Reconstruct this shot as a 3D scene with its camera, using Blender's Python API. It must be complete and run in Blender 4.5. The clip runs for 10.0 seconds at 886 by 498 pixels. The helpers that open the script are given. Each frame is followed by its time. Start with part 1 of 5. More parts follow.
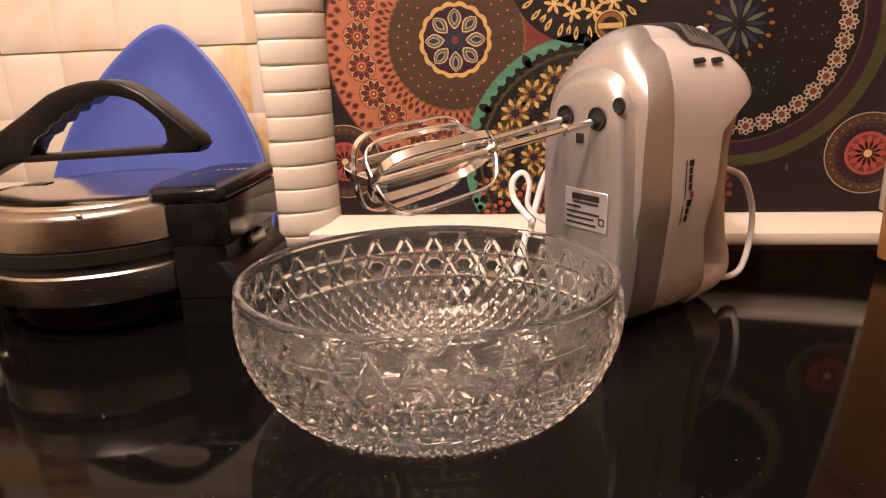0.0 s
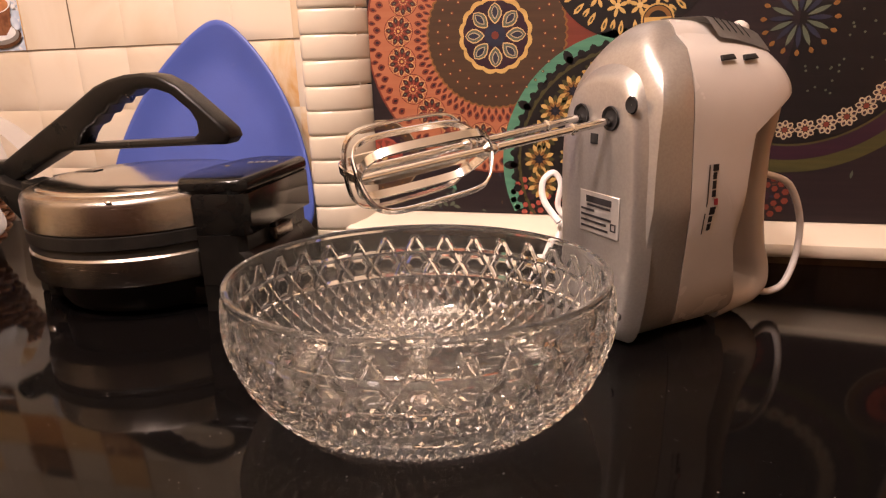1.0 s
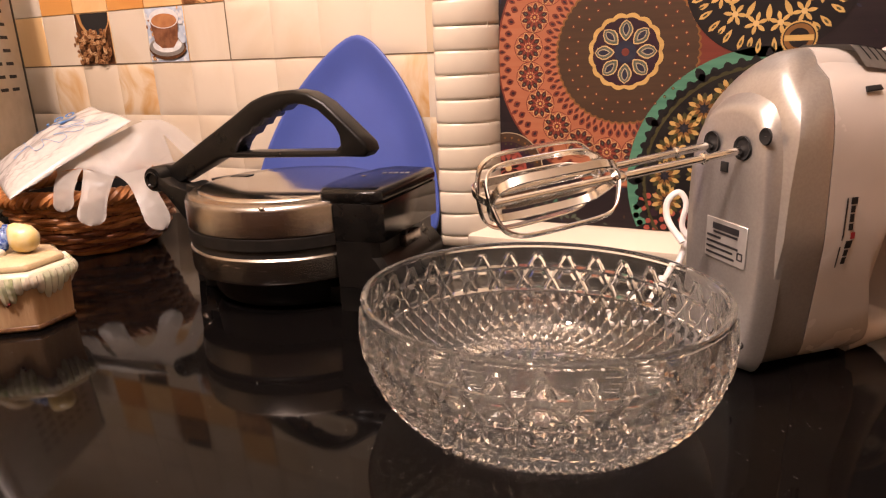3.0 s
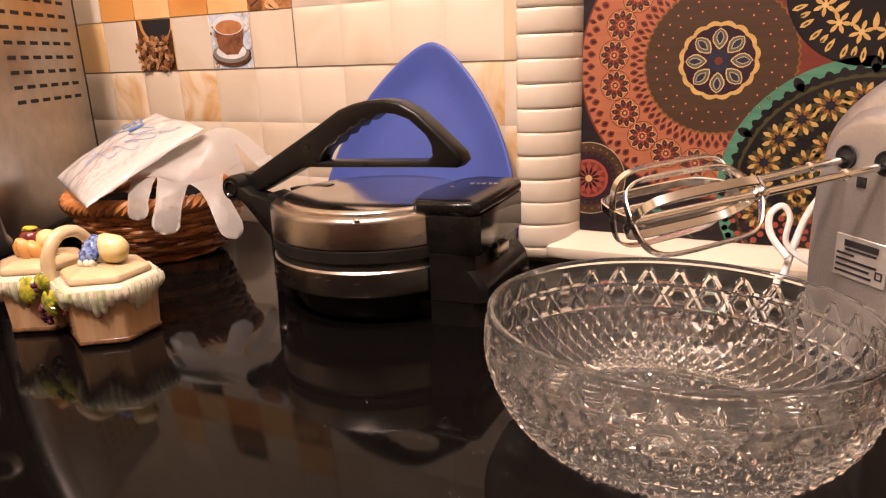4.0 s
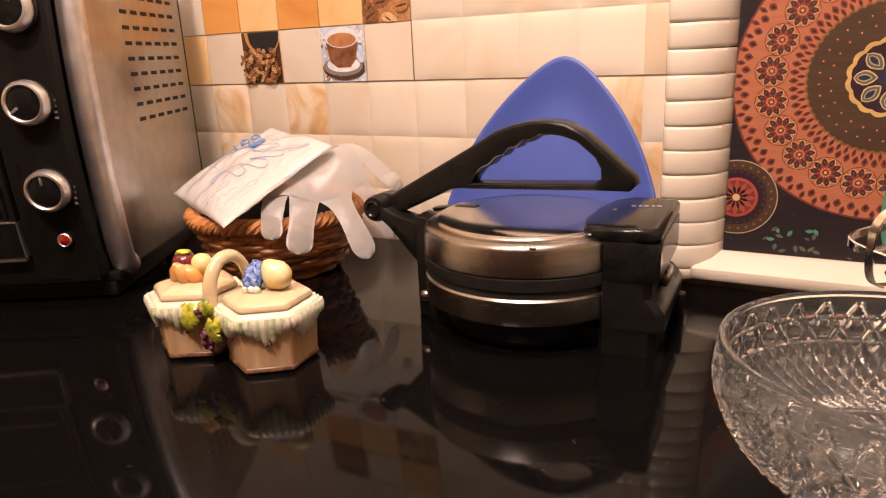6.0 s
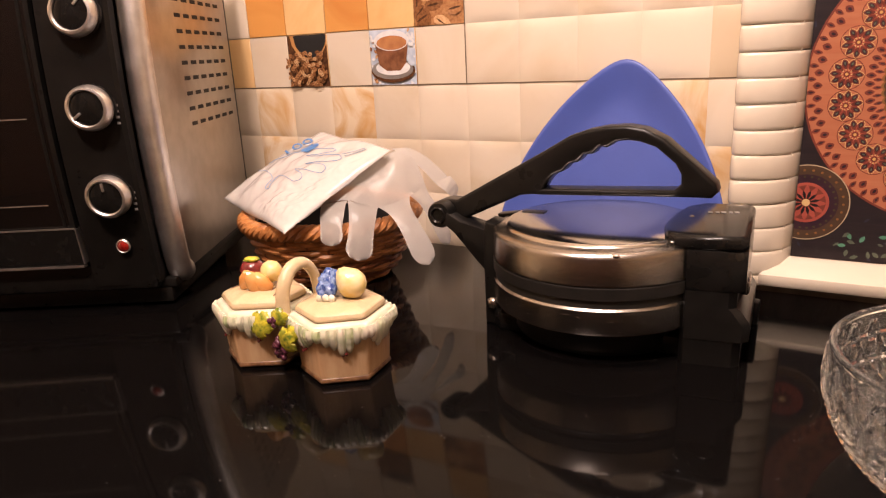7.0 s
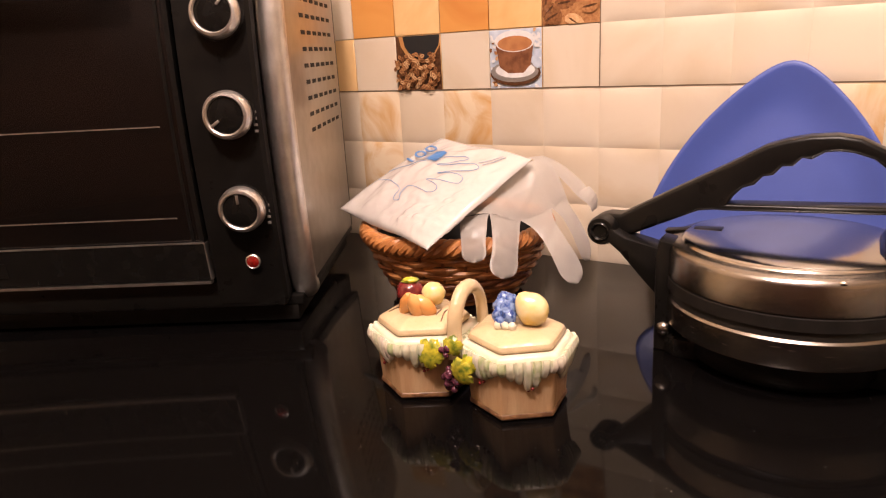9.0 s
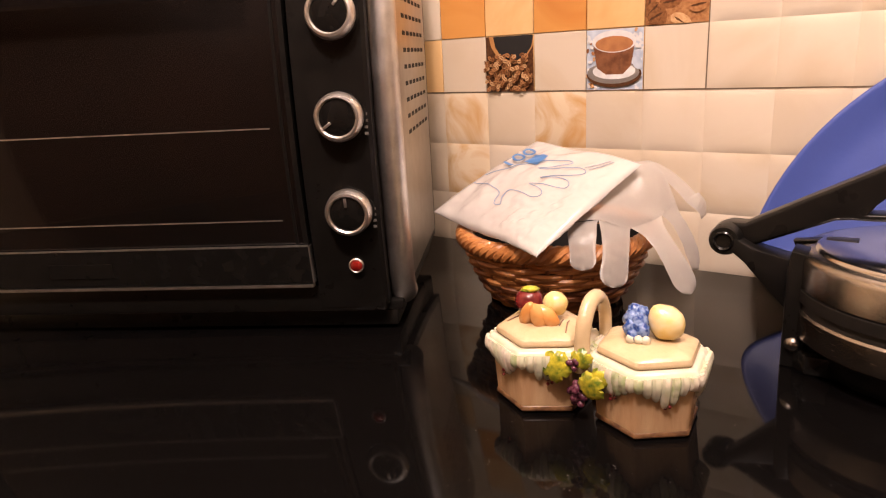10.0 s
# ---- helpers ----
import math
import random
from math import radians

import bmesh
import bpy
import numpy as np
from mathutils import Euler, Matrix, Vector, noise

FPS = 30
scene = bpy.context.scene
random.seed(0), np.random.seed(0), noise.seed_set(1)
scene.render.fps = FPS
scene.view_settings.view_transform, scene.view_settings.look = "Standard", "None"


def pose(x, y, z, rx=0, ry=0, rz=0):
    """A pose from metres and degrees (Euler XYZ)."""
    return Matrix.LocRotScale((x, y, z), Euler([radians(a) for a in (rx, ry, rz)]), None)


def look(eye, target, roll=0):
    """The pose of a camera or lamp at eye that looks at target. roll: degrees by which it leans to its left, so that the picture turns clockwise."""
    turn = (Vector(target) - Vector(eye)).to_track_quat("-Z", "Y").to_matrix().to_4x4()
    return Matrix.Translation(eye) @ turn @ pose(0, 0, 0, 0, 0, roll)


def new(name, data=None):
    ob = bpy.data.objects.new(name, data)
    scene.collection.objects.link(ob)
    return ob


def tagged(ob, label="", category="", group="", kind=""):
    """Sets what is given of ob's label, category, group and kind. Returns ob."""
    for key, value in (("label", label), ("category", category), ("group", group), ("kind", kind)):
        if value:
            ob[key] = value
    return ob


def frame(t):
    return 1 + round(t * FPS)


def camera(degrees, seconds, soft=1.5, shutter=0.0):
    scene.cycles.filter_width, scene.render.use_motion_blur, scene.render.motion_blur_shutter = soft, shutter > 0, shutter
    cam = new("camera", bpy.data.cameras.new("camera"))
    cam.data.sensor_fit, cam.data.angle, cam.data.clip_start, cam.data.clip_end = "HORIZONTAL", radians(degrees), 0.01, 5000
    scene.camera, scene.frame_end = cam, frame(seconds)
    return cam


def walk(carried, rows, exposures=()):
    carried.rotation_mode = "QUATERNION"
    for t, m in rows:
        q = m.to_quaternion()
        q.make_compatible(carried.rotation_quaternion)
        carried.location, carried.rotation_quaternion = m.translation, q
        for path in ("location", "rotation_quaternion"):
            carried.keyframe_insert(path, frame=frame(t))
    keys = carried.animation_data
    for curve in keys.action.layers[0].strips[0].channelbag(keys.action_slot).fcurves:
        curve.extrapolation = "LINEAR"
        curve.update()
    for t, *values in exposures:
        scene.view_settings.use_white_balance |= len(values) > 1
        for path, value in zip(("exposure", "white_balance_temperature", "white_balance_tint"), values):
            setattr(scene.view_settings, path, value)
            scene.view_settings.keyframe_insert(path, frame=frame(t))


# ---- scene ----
cam = camera(66.45, 10.0, 1.2)
PATH = [
    (0, (0.0500, 0.1609, 0.2099), (-0.2349, 2.0581, -0.3553), -2.41),
    (0.5, (0.0843, 0.1784, 0.2064), (-0.3403, 2.0489, -0.3600), -2.35),
    (1, (0.1076, 0.1832, 0.2078), (-0.4386, 2.0214, -0.3602), -2.25),
    (1.5, (0.1228, 0.1804, 0.2109), (-0.5394, 1.9794, -0.3593), -2.30),
    (2, (0.1230, 0.1725, 0.2141), (-0.6095, 1.9450, -0.3531), -2.22),
    (2.2, (0.1187, 0.1647, 0.2183), (-0.6395, 1.9261, -0.3497), -2.32),
    (3.3, (0.0904, 0.1592, 0.2321), (-0.7730, 1.8705, -0.3388), -2.30),
    (3.5, (0.0693, 0.1528, 0.2300), (-0.7853, 1.8717, -0.3311), -2.21),
    (4, (0.0337, 0.1431, 0.2382), (-0.8516, 1.8462, -0.3236), -2.27),
    (4.5, (0.0087, 0.1365, 0.2434), (-0.8959, 1.8295, -0.3182), -2.45),
    (5, (-0.0228, 0.1259, 0.2499), (-0.9390, 1.8124, -0.3125), -2.51),
    (5.5, (-0.0587, 0.1159, 0.2574), (-0.9884, 1.7941, -0.3075), -2.62),
    (7, (-0.1512, 0.0858, 0.2686), (-1.1073, 1.7495, -0.2951), -2.86),
    (7.5, (-0.1818, 0.0813, 0.2719), (-1.1486, 1.7396, -0.2897), -2.97),
    (8, (-0.2198, 0.0780, 0.2766), (-1.1955, 1.7325, -0.2808), -2.95),
    (8.5, (-0.2525, 0.0786, 0.2741), (-1.2437, 1.7249, -0.2800), -3.12),
    (9, (-0.2915, 0.0707, 0.2771), (-1.3087, 1.6986, -0.2844), -3.10),
    (9.5, (-0.3269, 0.0627, 0.2803), (-1.3873, 1.6620, -0.2835), -3.08),
    (10, (-0.3592, 0.0497, 0.2812), (-1.4719, 1.6163, -0.2736), -3.13),
]
walk(cam, [(t, look(eye, target, roll)) for t, eye, target, roll in PATH])

# ---- light ----
world = bpy.data.worlds.new("room_dusk")
world.use_nodes = True
scene.world = world
world.node_tree.nodes["Background"].inputs[0].default_value = (0.9, 0.72, 0.52, 1)
world.node_tree.nodes["Background"].inputs[1].default_value = 0.02


def lamp(name, eye, target, size_x, size_y, watts, colour):
    data = bpy.data.lights.new(name, "AREA")
    data.shape, data.size, data.size_y, data.energy, data.color = "RECTANGLE", size_x, size_y, watts, colour
    ob = new(name, data)
    ob.matrix_world = look(eye, target)
    return ob


lamp("hood_lamp", (-0.20, 0.42, 1.15), (-0.22, 0.58, 0.0), 0.15, 0.13, 9.5, (1.0, 0.780, 0.712))
bulb = bpy.data.lights.new("ceiling_bulb", "POINT")
bulb.energy, bulb.shadow_soft_size, bulb.color = 122, 0.09, (1.0, 0.780, 0.712)
new("ceiling_bulb", bulb).location = (-0.35, -0.35, 1.60)
scene.view_settings.exposure = 0.0


# ---- materials ----
def lin(r, g, b):
    return tuple((c / 255 / 12.92) if c <= 10 else ((c / 255 + 0.055) / 1.055) ** 2.4 for c in (r, g, b)) + (1,)


class Mat:
    """A principled material with noise-driven colour, roughness and bump."""

    def __init__(self, name, colour, rough=0.5, metal=0.0, second=None, scale=40.0, amount=0.5, bump=0.0, bump_scale=200.0, stretch=(1, 1, 1), coat=0.0, rough_var=0.0, spec=0.5):
        self.m = m = bpy.data.materials.new(name)
        m.use_nodes = True
        self.t = t = m.node_tree
        self.b = b = t.nodes["Principled BSDF"]
        b.inputs["Base Color"].default_value = colour
        b.inputs["Roughness"].default_value = rough
        b.inputs["Metallic"].default_value = metal
        b.inputs["Coat Weight"].default_value = coat
        b.inputs["Specular IOR Level"].default_value = spec
        self.co = t.nodes.new("ShaderNodeTexCoord")
        self.map = t.nodes.new("ShaderNodeMapping")
        self.map.inputs["Scale"].default_value = stretch
        t.links.new(self.co.outputs["Object"], self.map.inputs[0])
        if second:
            n = self.noise(scale, 5)
            mix = t.nodes.new("ShaderNodeMix")
            mix.data_type = "RGBA"
            r = t.nodes.new("ShaderNodeValToRGB")
            r.color_ramp.elements[0].position, r.color_ramp.elements[1].position = 0.5 - 0.3 * amount, 0.5 + 0.3 * amount
            t.links.new(n.outputs[0], r.inputs[0])
            t.links.new(r.outputs[0], mix.inputs[0])
            mix.inputs[6].default_value, mix.inputs[7].default_value = colour, second
            t.links.new(mix.outputs[2], b.inputs["Base Color"])
        if rough_var:
            n = self.noise(scale * 0.6, 4)
            mr = t.nodes.new("ShaderNodeMapRange")
            mr.inputs[3].default_value, mr.inputs[4].default_value = max(0.0, rough - rough_var), rough + rough_var
            t.links.new(n.outputs[0], mr.inputs[0])
            t.links.new(mr.outputs[0], b.inputs["Roughness"])
        if bump:
            n = self.noise(bump_scale, 4)
            bp = t.nodes.new("ShaderNodeBump")
            bp.inputs["Strength"].default_value, bp.inputs["Distance"].default_value = 1.0, bump
            t.links.new(n.outputs[0], bp.inputs["Height"])
            t.links.new(bp.outputs[0], b.inputs["Normal"])

    def noise(self, scale, detail):
        n = self.t.nodes.new("ShaderNodeTexNoise")
        n.inputs["Scale"].default_value, n.inputs["Detail"].default_value = scale, detail
        self.t.links.new(self.map.outputs[0], n.inputs[0])
        return n


def granite():
    k = Mat("black_granite", (0.0029, 0.0025, 0.0024, 1), 0.06, spec=0.125, rough_var=0.02, scale=30)
    t, b = k.t, k.b
    v = t.nodes.new("ShaderNodeTexVoronoi")
    v.inputs["Scale"].default_value = 260
    t.links.new(k.map.outputs[0], v.inputs[0])
    r = t.nodes.new("ShaderNodeValToRGB")
    r.color_ramp.elements[0].position, r.color_ramp.elements[0].color = 0.0, (0.55, 0.50, 0.44, 1)
    r.color_ramp.elements[1].position, r.color_ramp.elements[1].color = 0.13, (0, 0, 0, 1)
    t.links.new(v.outputs["Distance"], r.inputs[0])
    n = k.noise(90, 3)
    r2 = t.nodes.new("ShaderNodeValToRGB")
    r2.color_ramp.elements[0].position, r2.color_ramp.elements[1].position = 0.56, 0.68
    t.links.new(n.outputs[0], r2.inputs[0])
    mul = t.nodes.new("ShaderNodeMix")
    mul.data_type, mul.blend_type = "RGBA", "MULTIPLY"
    mul.inputs[0].default_value = 1
    t.links.new(r.outputs[0], mul.inputs[6])
    t.links.new(r2.outputs[0], mul.inputs[7])
    add = t.nodes.new("ShaderNodeMix")
    add.data_type, add.blend_type = "RGBA", "ADD"
    add.inputs[0].default_value = 1
    add.inputs[6].default_value = (0.0029, 0.0025, 0.0024, 1)
    t.links.new(mul.outputs[2], add.inputs[7])
    t.links.new(add.outputs[2], b.inputs["Base Color"])
    return k.m


def tile_glaze(name, colour, vein, amount=0.5, scale=9.0):
    """Glazed ceramic whose veining shifts from piece to piece."""
    k = Mat(name, colour, 0.16, bump=0.0004, bump_scale=22, coat=0.2)
    t, b = k.t, k.b
    info = t.nodes.new("ShaderNodeObjectInfo")
    add = t.nodes.new("ShaderNodeVectorMath")
    add.operation = "ADD"
    wide = t.nodes.new("ShaderNodeVectorMath")
    wide.operation = "SCALE"
    wide.inputs["Scale"].default_value = 7.0
    t.links.new(info.outputs["Random"], wide.inputs[0])
    t.links.new(k.map.outputs[0], add.inputs[0])
    t.links.new(wide.outputs[0], add.inputs[1])
    n = t.nodes.new("ShaderNodeTexNoise")
    n.inputs["Scale"].default_value, n.inputs["Detail"].default_value, n.inputs["Distortion"].default_value = scale, 5, 1.6
    t.links.new(add.outputs[0], n.inputs[0])
    r = t.nodes.new("ShaderNodeValToRGB")
    e = r.color_ramp.elements
    e[0].position, e[0].color = 0.42, colour
    e[1].position, e[1].color = 0.42 + 0.35 / max(amount, 0.1) * 0.5, vein
    t.links.new(n.outputs[0], r.inputs[0])
    tone = t.nodes.new("ShaderNodeHueSaturation")
    mr = t.nodes.new("ShaderNodeMapRange")
    mr.inputs[3].default_value, mr.inputs[4].default_value = 0.95, 1.04
    t.links.new(info.outputs["Random"], mr.inputs[0])
    t.links.new(mr.outputs[0], tone.inputs["Value"])
    t.links.new(r.outputs[0], tone.inputs["Color"])
    t.links.new(tone.outputs[0], b.inputs["Base Color"])
    return k.m


def clear_glass():
    m = bpy.data.materials.new("pressed_glass")
    m.use_nodes = True
    b = m.node_tree.nodes["Principled BSDF"]
    b.inputs["Base Color"].default_value = (1.0, 0.994, 0.965, 1)
    b.inputs["Roughness"].default_value = 0.0
    b.inputs["Transmission Weight"].default_value = 0.983
    b.inputs["IOR"].default_value = 1.5
    return m


def film_plastic(name, colour, alpha, rough):
    """Thin translucent plastic film."""
    k = Mat(name, colour, rough, bump=0.0010, bump_scale=48)
    k.b.inputs["Alpha"].default_value = alpha
    k.b.inputs["Transmission Weight"].default_value = 0.0
    k.b.inputs["Subsurface Weight"].default_value = 0.3
    k.b.inputs["Subsurface Radius"].default_value = (0.01, 0.01, 0.01)
    return k.m


GRANITE = granite()
TILE_CREAM = tile_glaze("cream_marble_glaze", lin(212, 199, 180), lin(199, 180, 152), 0.5, 5)
TILE_VEIN = tile_glaze("amber_veined_glaze", lin(218, 200, 172), lin(198, 154, 98), 0.7, 14)
TILE_OCHRE = tile_glaze("ochre_glaze", lin(208, 148, 80), lin(188, 118, 56), 0.6, 5)
TILE_SAND = tile_glaze("sand_glaze", lin(226, 188, 134), lin(206, 160, 100), 0.6, 6)
GROUT = Mat("dark_grout", lin(120, 100, 78), 0.9, second=lin(90, 74, 58), scale=60, bump=0.0005).m
TILE_BED = Mat("cream_tile_joint", lin(196, 180, 154), 0.5, second=lin(184, 164, 136), scale=40, bump=0.0003).m
WHITE_TRIM = Mat("cream_glazed_trim", lin(211, 200, 183), 0.22, second=lin(201, 188, 168), scale=8, amount=1, bump=0.0006, bump_scale=30, coat=0.2).m
PAINT = Mat("cream_wall_paint", lin(214, 196, 168), 0.7, second=lin(204, 184, 154), scale=3, amount=1, bump=0.0006, bump_scale=120).m
WHITE_CEIL = Mat("white_ceiling_paint", lin(230, 222, 208), 0.8, second=lin(222, 212, 196), scale=2, amount=1, bump=0.0005).m
CUPBOARD = Mat("brown_cupboard_laminate", lin(120, 82, 52), 0.35, second=lin(96, 62, 38), scale=6, stretch=(1, 1, 12)).m
# brown of the unseen south wall, chosen for what the oven glass reflects
UNSEEN_BROWN = Mat("unseen_wall_brown", lin(98, 66, 44), 0.4, second=lin(82, 54, 36), scale=5, stretch=(1, 1, 8)).m
FLOOR = Mat("beige_floor_tile", lin(168, 148, 120), 0.3, second=lin(150, 130, 104), scale=5).m
GLASS = clear_glass()
CHROME = Mat("polished_chrome", (0.88, 0.86, 0.83, 1), 0.17, 1.0, rough_var=0.04, scale=90).m
STEEL = Mat("brushed_steel", (0.38, 0.345, 0.315, 1), 0.24, 1.0, second=(0.33, 0.30, 0.27, 1), scale=120, bump=0.00006, bump_scale=400, stretch=(1, 1, 16), rough_var=0.08).m
STEEL_TOP = Mat("polished_steel_lid", (0.56, 0.53, 0.50, 1), 0.15, 1.0, second=(0.5, 0.46, 0.43, 1), scale=40, rough_var=0.04).m
OVEN_STEEL = Mat("satin_oven_steel", (0.46, 0.43, 0.40, 1), 0.33, 1.0, second=(0.40, 0.37, 0.34, 1), scale=50, rough_var=0.07, stretch=(10, 1, 1)).m
TRIM_STEEL = Mat("satin_trim_steel", (0.70, 0.67, 0.64, 1), 0.40, 1.0, second=(0.58, 0.55, 0.52, 1), scale=70, rough_var=0.1).m
BLACK_PLASTIC = Mat("black_bakelite", (0.006, 0.0055, 0.005, 1), 0.30, spec=0.20, second=(0.009, 0.008, 0.007, 1), scale=60, bump=0.00012, bump_scale=500, rough_var=0.08).m
BLACK_GLOSS = Mat("black_gloss_plastic", (0.006, 0.0055, 0.005, 1), 0.17, spec=0.26, second=(0.010, 0.009, 0.008, 1), scale=60, rough_var=0.05).m
BLACK_GLASS = Mat("black_oven_glass", (0.005, 0.004, 0.0035, 1), 0.05, spec=0.34, second=(0.008, 0.005, 0.004, 1), scale=5, rough_var=0.02).m
DARK_IRON = Mat("dark_cooking_plate", (0.010, 0.009, 0.008, 1), 0.45, spec=0.25, second=(0.016, 0.014, 0.012, 1), scale=80).m
DARK_HOLE = Mat("dark_opening", (0.006, 0.005, 0.005, 1), 0.8).m
BLUE_PLASTIC = Mat("blue_melamine", lin(66, 84, 158), 0.44, second=lin(60, 77, 148), scale=20, amount=1, bump=0.0001, bump_scale=300, rough_var=0.06).m
SILVER_PAINT = Mat("silver_sprayed_plastic", (0.42, 0.395, 0.37, 1), 0.30, 0.65, second=(0.38, 0.355, 0.33, 1), scale=500, bump=0.00003, bump_scale=1200, rough_var=0.04).m
WHITE_PLASTIC = Mat("warm_white_plastic", lin(190, 182, 175), 0.26, second=lin(182, 174, 167), scale=30, amount=1, rough_var=0.05, coat=0.15).m
GREY_INSERT = Mat("grey_vent_plastic", (0.34, 0.32, 0.30, 1), 0.35, 0.5, second=(0.30, 0.28, 0.26, 1), scale=300).m
CORD_WHITE = Mat("white_cord_vinyl", lin(226, 222, 220), 0.4, second=lin(214, 208, 204), scale=60).m
LABEL_SILVER = Mat("silver_foil_label", (0.62, 0.59, 0.56, 1), 0.35, 0.6, second=(0.56, 0.54, 0.51, 1), scale=150).m
INK = Mat("black_ink", (0.02, 0.018, 0.02, 1), 0.5).m
INK_RED = Mat("red_ink", lin(170, 50, 60), 0.5).m
INK_BLUE = Mat("blue_ink", lin(70, 120, 178), 0.5).m
INK_PALE = Mat("pale_blue_ink", lin(112, 142, 184), 0.5).m
INK_GREY = Mat("grey_ink", lin(150, 158, 172), 0.5).m
FILM = film_plastic("milky_polythene", lin(198, 194, 190), 0.90, 0.16)
GLOVE = film_plastic("frosted_polythene", lin(200, 195, 189), 0.68, 0.30)
CERAMIC = Mat("cream_glazed_ceramic", lin(206, 186, 152), 0.2, second=lin(192, 168, 128), scale=45, amount=1, bump=0.0012, bump_scale=120, coat=0.3).m
CERAMIC_WHITE = Mat("white_glazed_ceramic", lin(222, 208, 194), 0.16, second=lin(196, 200, 168), scale=55, amount=0.7, bump=0.0009, bump_scale=140, coat=0.3).m
CERAMIC_WOOD = Mat("ceramic_painted_planks", lin(208, 178, 140), 0.25, second=lin(172, 130, 92), scale=110, amount=1.0, stretch=(1, 1, 0.12), bump=0.0015, bump_scale=160, coat=0.2).m
CERAMIC_GREEN = Mat("green_leaf_glaze", lin(164, 176, 128), 0.2, second=lin(212, 208, 184), scale=120, bump=0.001, bump_scale=200, coat=0.3).m
CERAMIC_OLIVE = Mat("olive_vine_glaze", lin(196, 182, 52), 0.2, second=lin(84, 104, 34), scale=150, coat=0.3).m
CERAMIC_YELLOW = Mat("yellow_fruit_glaze", lin(222, 192, 108), 0.2, second=lin(228, 212, 170), scale=60, coat=0.3).m
CERAMIC_ORANGE = Mat("peach_fruit_glaze", lin(208, 140, 74), 0.2, second=lin(214, 166, 104), scale=60, coat=0.3).m
CERAMIC_RED = Mat("red_berry_glaze", lin(128, 36, 36), 0.2, second=lin(92, 30, 30), scale=90, coat=0.3).m
CERAMIC_BLUE = Mat("blue_berry_glaze", lin(30, 62, 132), 0.2, second=lin(128, 150, 190), scale=230, amount=0.35, coat=0.3).m
CERAMIC_PURPLE = Mat("purple_grape_glaze", lin(70, 28, 46), 0.25, second=lin(98, 50, 66), scale=150, coat=0.3).m
CERAMIC_BROWN = Mat("brown_base_glaze", lin(78, 52, 38), 0.3, second=lin(140, 104, 70), scale=110, coat=0.2).m
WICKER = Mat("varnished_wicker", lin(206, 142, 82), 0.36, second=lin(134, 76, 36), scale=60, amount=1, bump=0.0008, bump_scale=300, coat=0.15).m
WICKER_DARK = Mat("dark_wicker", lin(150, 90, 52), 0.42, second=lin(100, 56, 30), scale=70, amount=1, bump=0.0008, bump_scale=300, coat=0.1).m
CARTON = Mat("brown_carton", lin(180, 128, 72), 0.6, second=lin(164, 112, 60), scale=12, bump=0.0003, bump_scale=300).m
RED_LENS = Mat("red_lamp_lens", lin(130, 24, 19), 0.15, coat=0.5).m


# ---- mesh helpers ----
def finish(name, bm, material, smooth=True, angle=40):
    bmesh.ops.recalc_face_normals(bm, faces=bm.faces[:])
    mesh = bpy.data.meshes.new(name)
    bm.to_mesh(mesh)
    bm.free()
    mats = material if isinstance(material, (list, tuple)) else [material]
    for m in mats:
        mesh.materials.append(m)
    if smooth:
        for p in mesh.polygons:
            p.use_smooth = True
        mesh.set_sharp_from_angle(angle=radians(angle))
    return mesh


def part(name, bm, material, parent=None, label="", smooth=True, angle=40):
    ob = new(name, finish(name, bm, material, smooth, angle))
    if parent is not None:
        ob.parent = parent
    if label:
        ob["label"] = label
    return ob


def thing(name, m, label, category, group="", kind=""):
    ob = new(name)
    ob.empty_display_size = 0.02
    ob.matrix_world = m
    return tagged(ob, label, category, group, kind)


def box(x0, x1, y0, y1, z0, z1, bevel=0.0, seg=2, bm=None):
    bm = bm or bmesh.new()
    one = bmesh.new()
    bmesh.ops.create_cube(one, size=1)
    for v in one.verts:
        v.co = Vector(((x0 + x1) / 2 + v.co.x * (x1 - x0), (y0 + y1) / 2 + v.co.y * (y1 - y0), (z0 + z1) / 2 + v.co.z * (z1 - z0)))
    if bevel:
        bmesh.ops.bevel(one, geom=one.edges[:], offset=bevel, segments=seg, profile=0.5, affect="EDGES")
    return join(bm, one)


def join(bm, other, m=None):
    if m is not None:
        other.transform(m)
    tmp = bpy.data.meshes.new("tmp")
    other.to_mesh(tmp)
    other.free()
    bm.from_mesh(tmp)
    bpy.data.meshes.remove(tmp)
    return bm


def lathe(profile, n=64, sx=1.0, sy=1.0, closed=False, cap_bottom=False, cap_top=False):
    """Turns (r, z) points about z."""
    bm = bmesh.new()
    rings = []
    for r, z in profile:
        rings.append([bm.verts.new((sx * r * math.cos(2 * math.pi * i / n), sy * r * math.sin(2 * math.pi * i / n), z)) for i in range(n)])
    pairs = list(zip(rings, rings[1:])) + ([(rings[-1], rings[0])] if closed else [])
    for a, b in pairs:
        for i in range(n):
            bm.faces.new((a[i], a[(i + 1) % n], b[(i + 1) % n], b[i]))
    if cap_bottom:
        bm.faces.new(rings[0][::-1])
    if cap_top:
        bm.faces.new(rings[-1])
    return bm


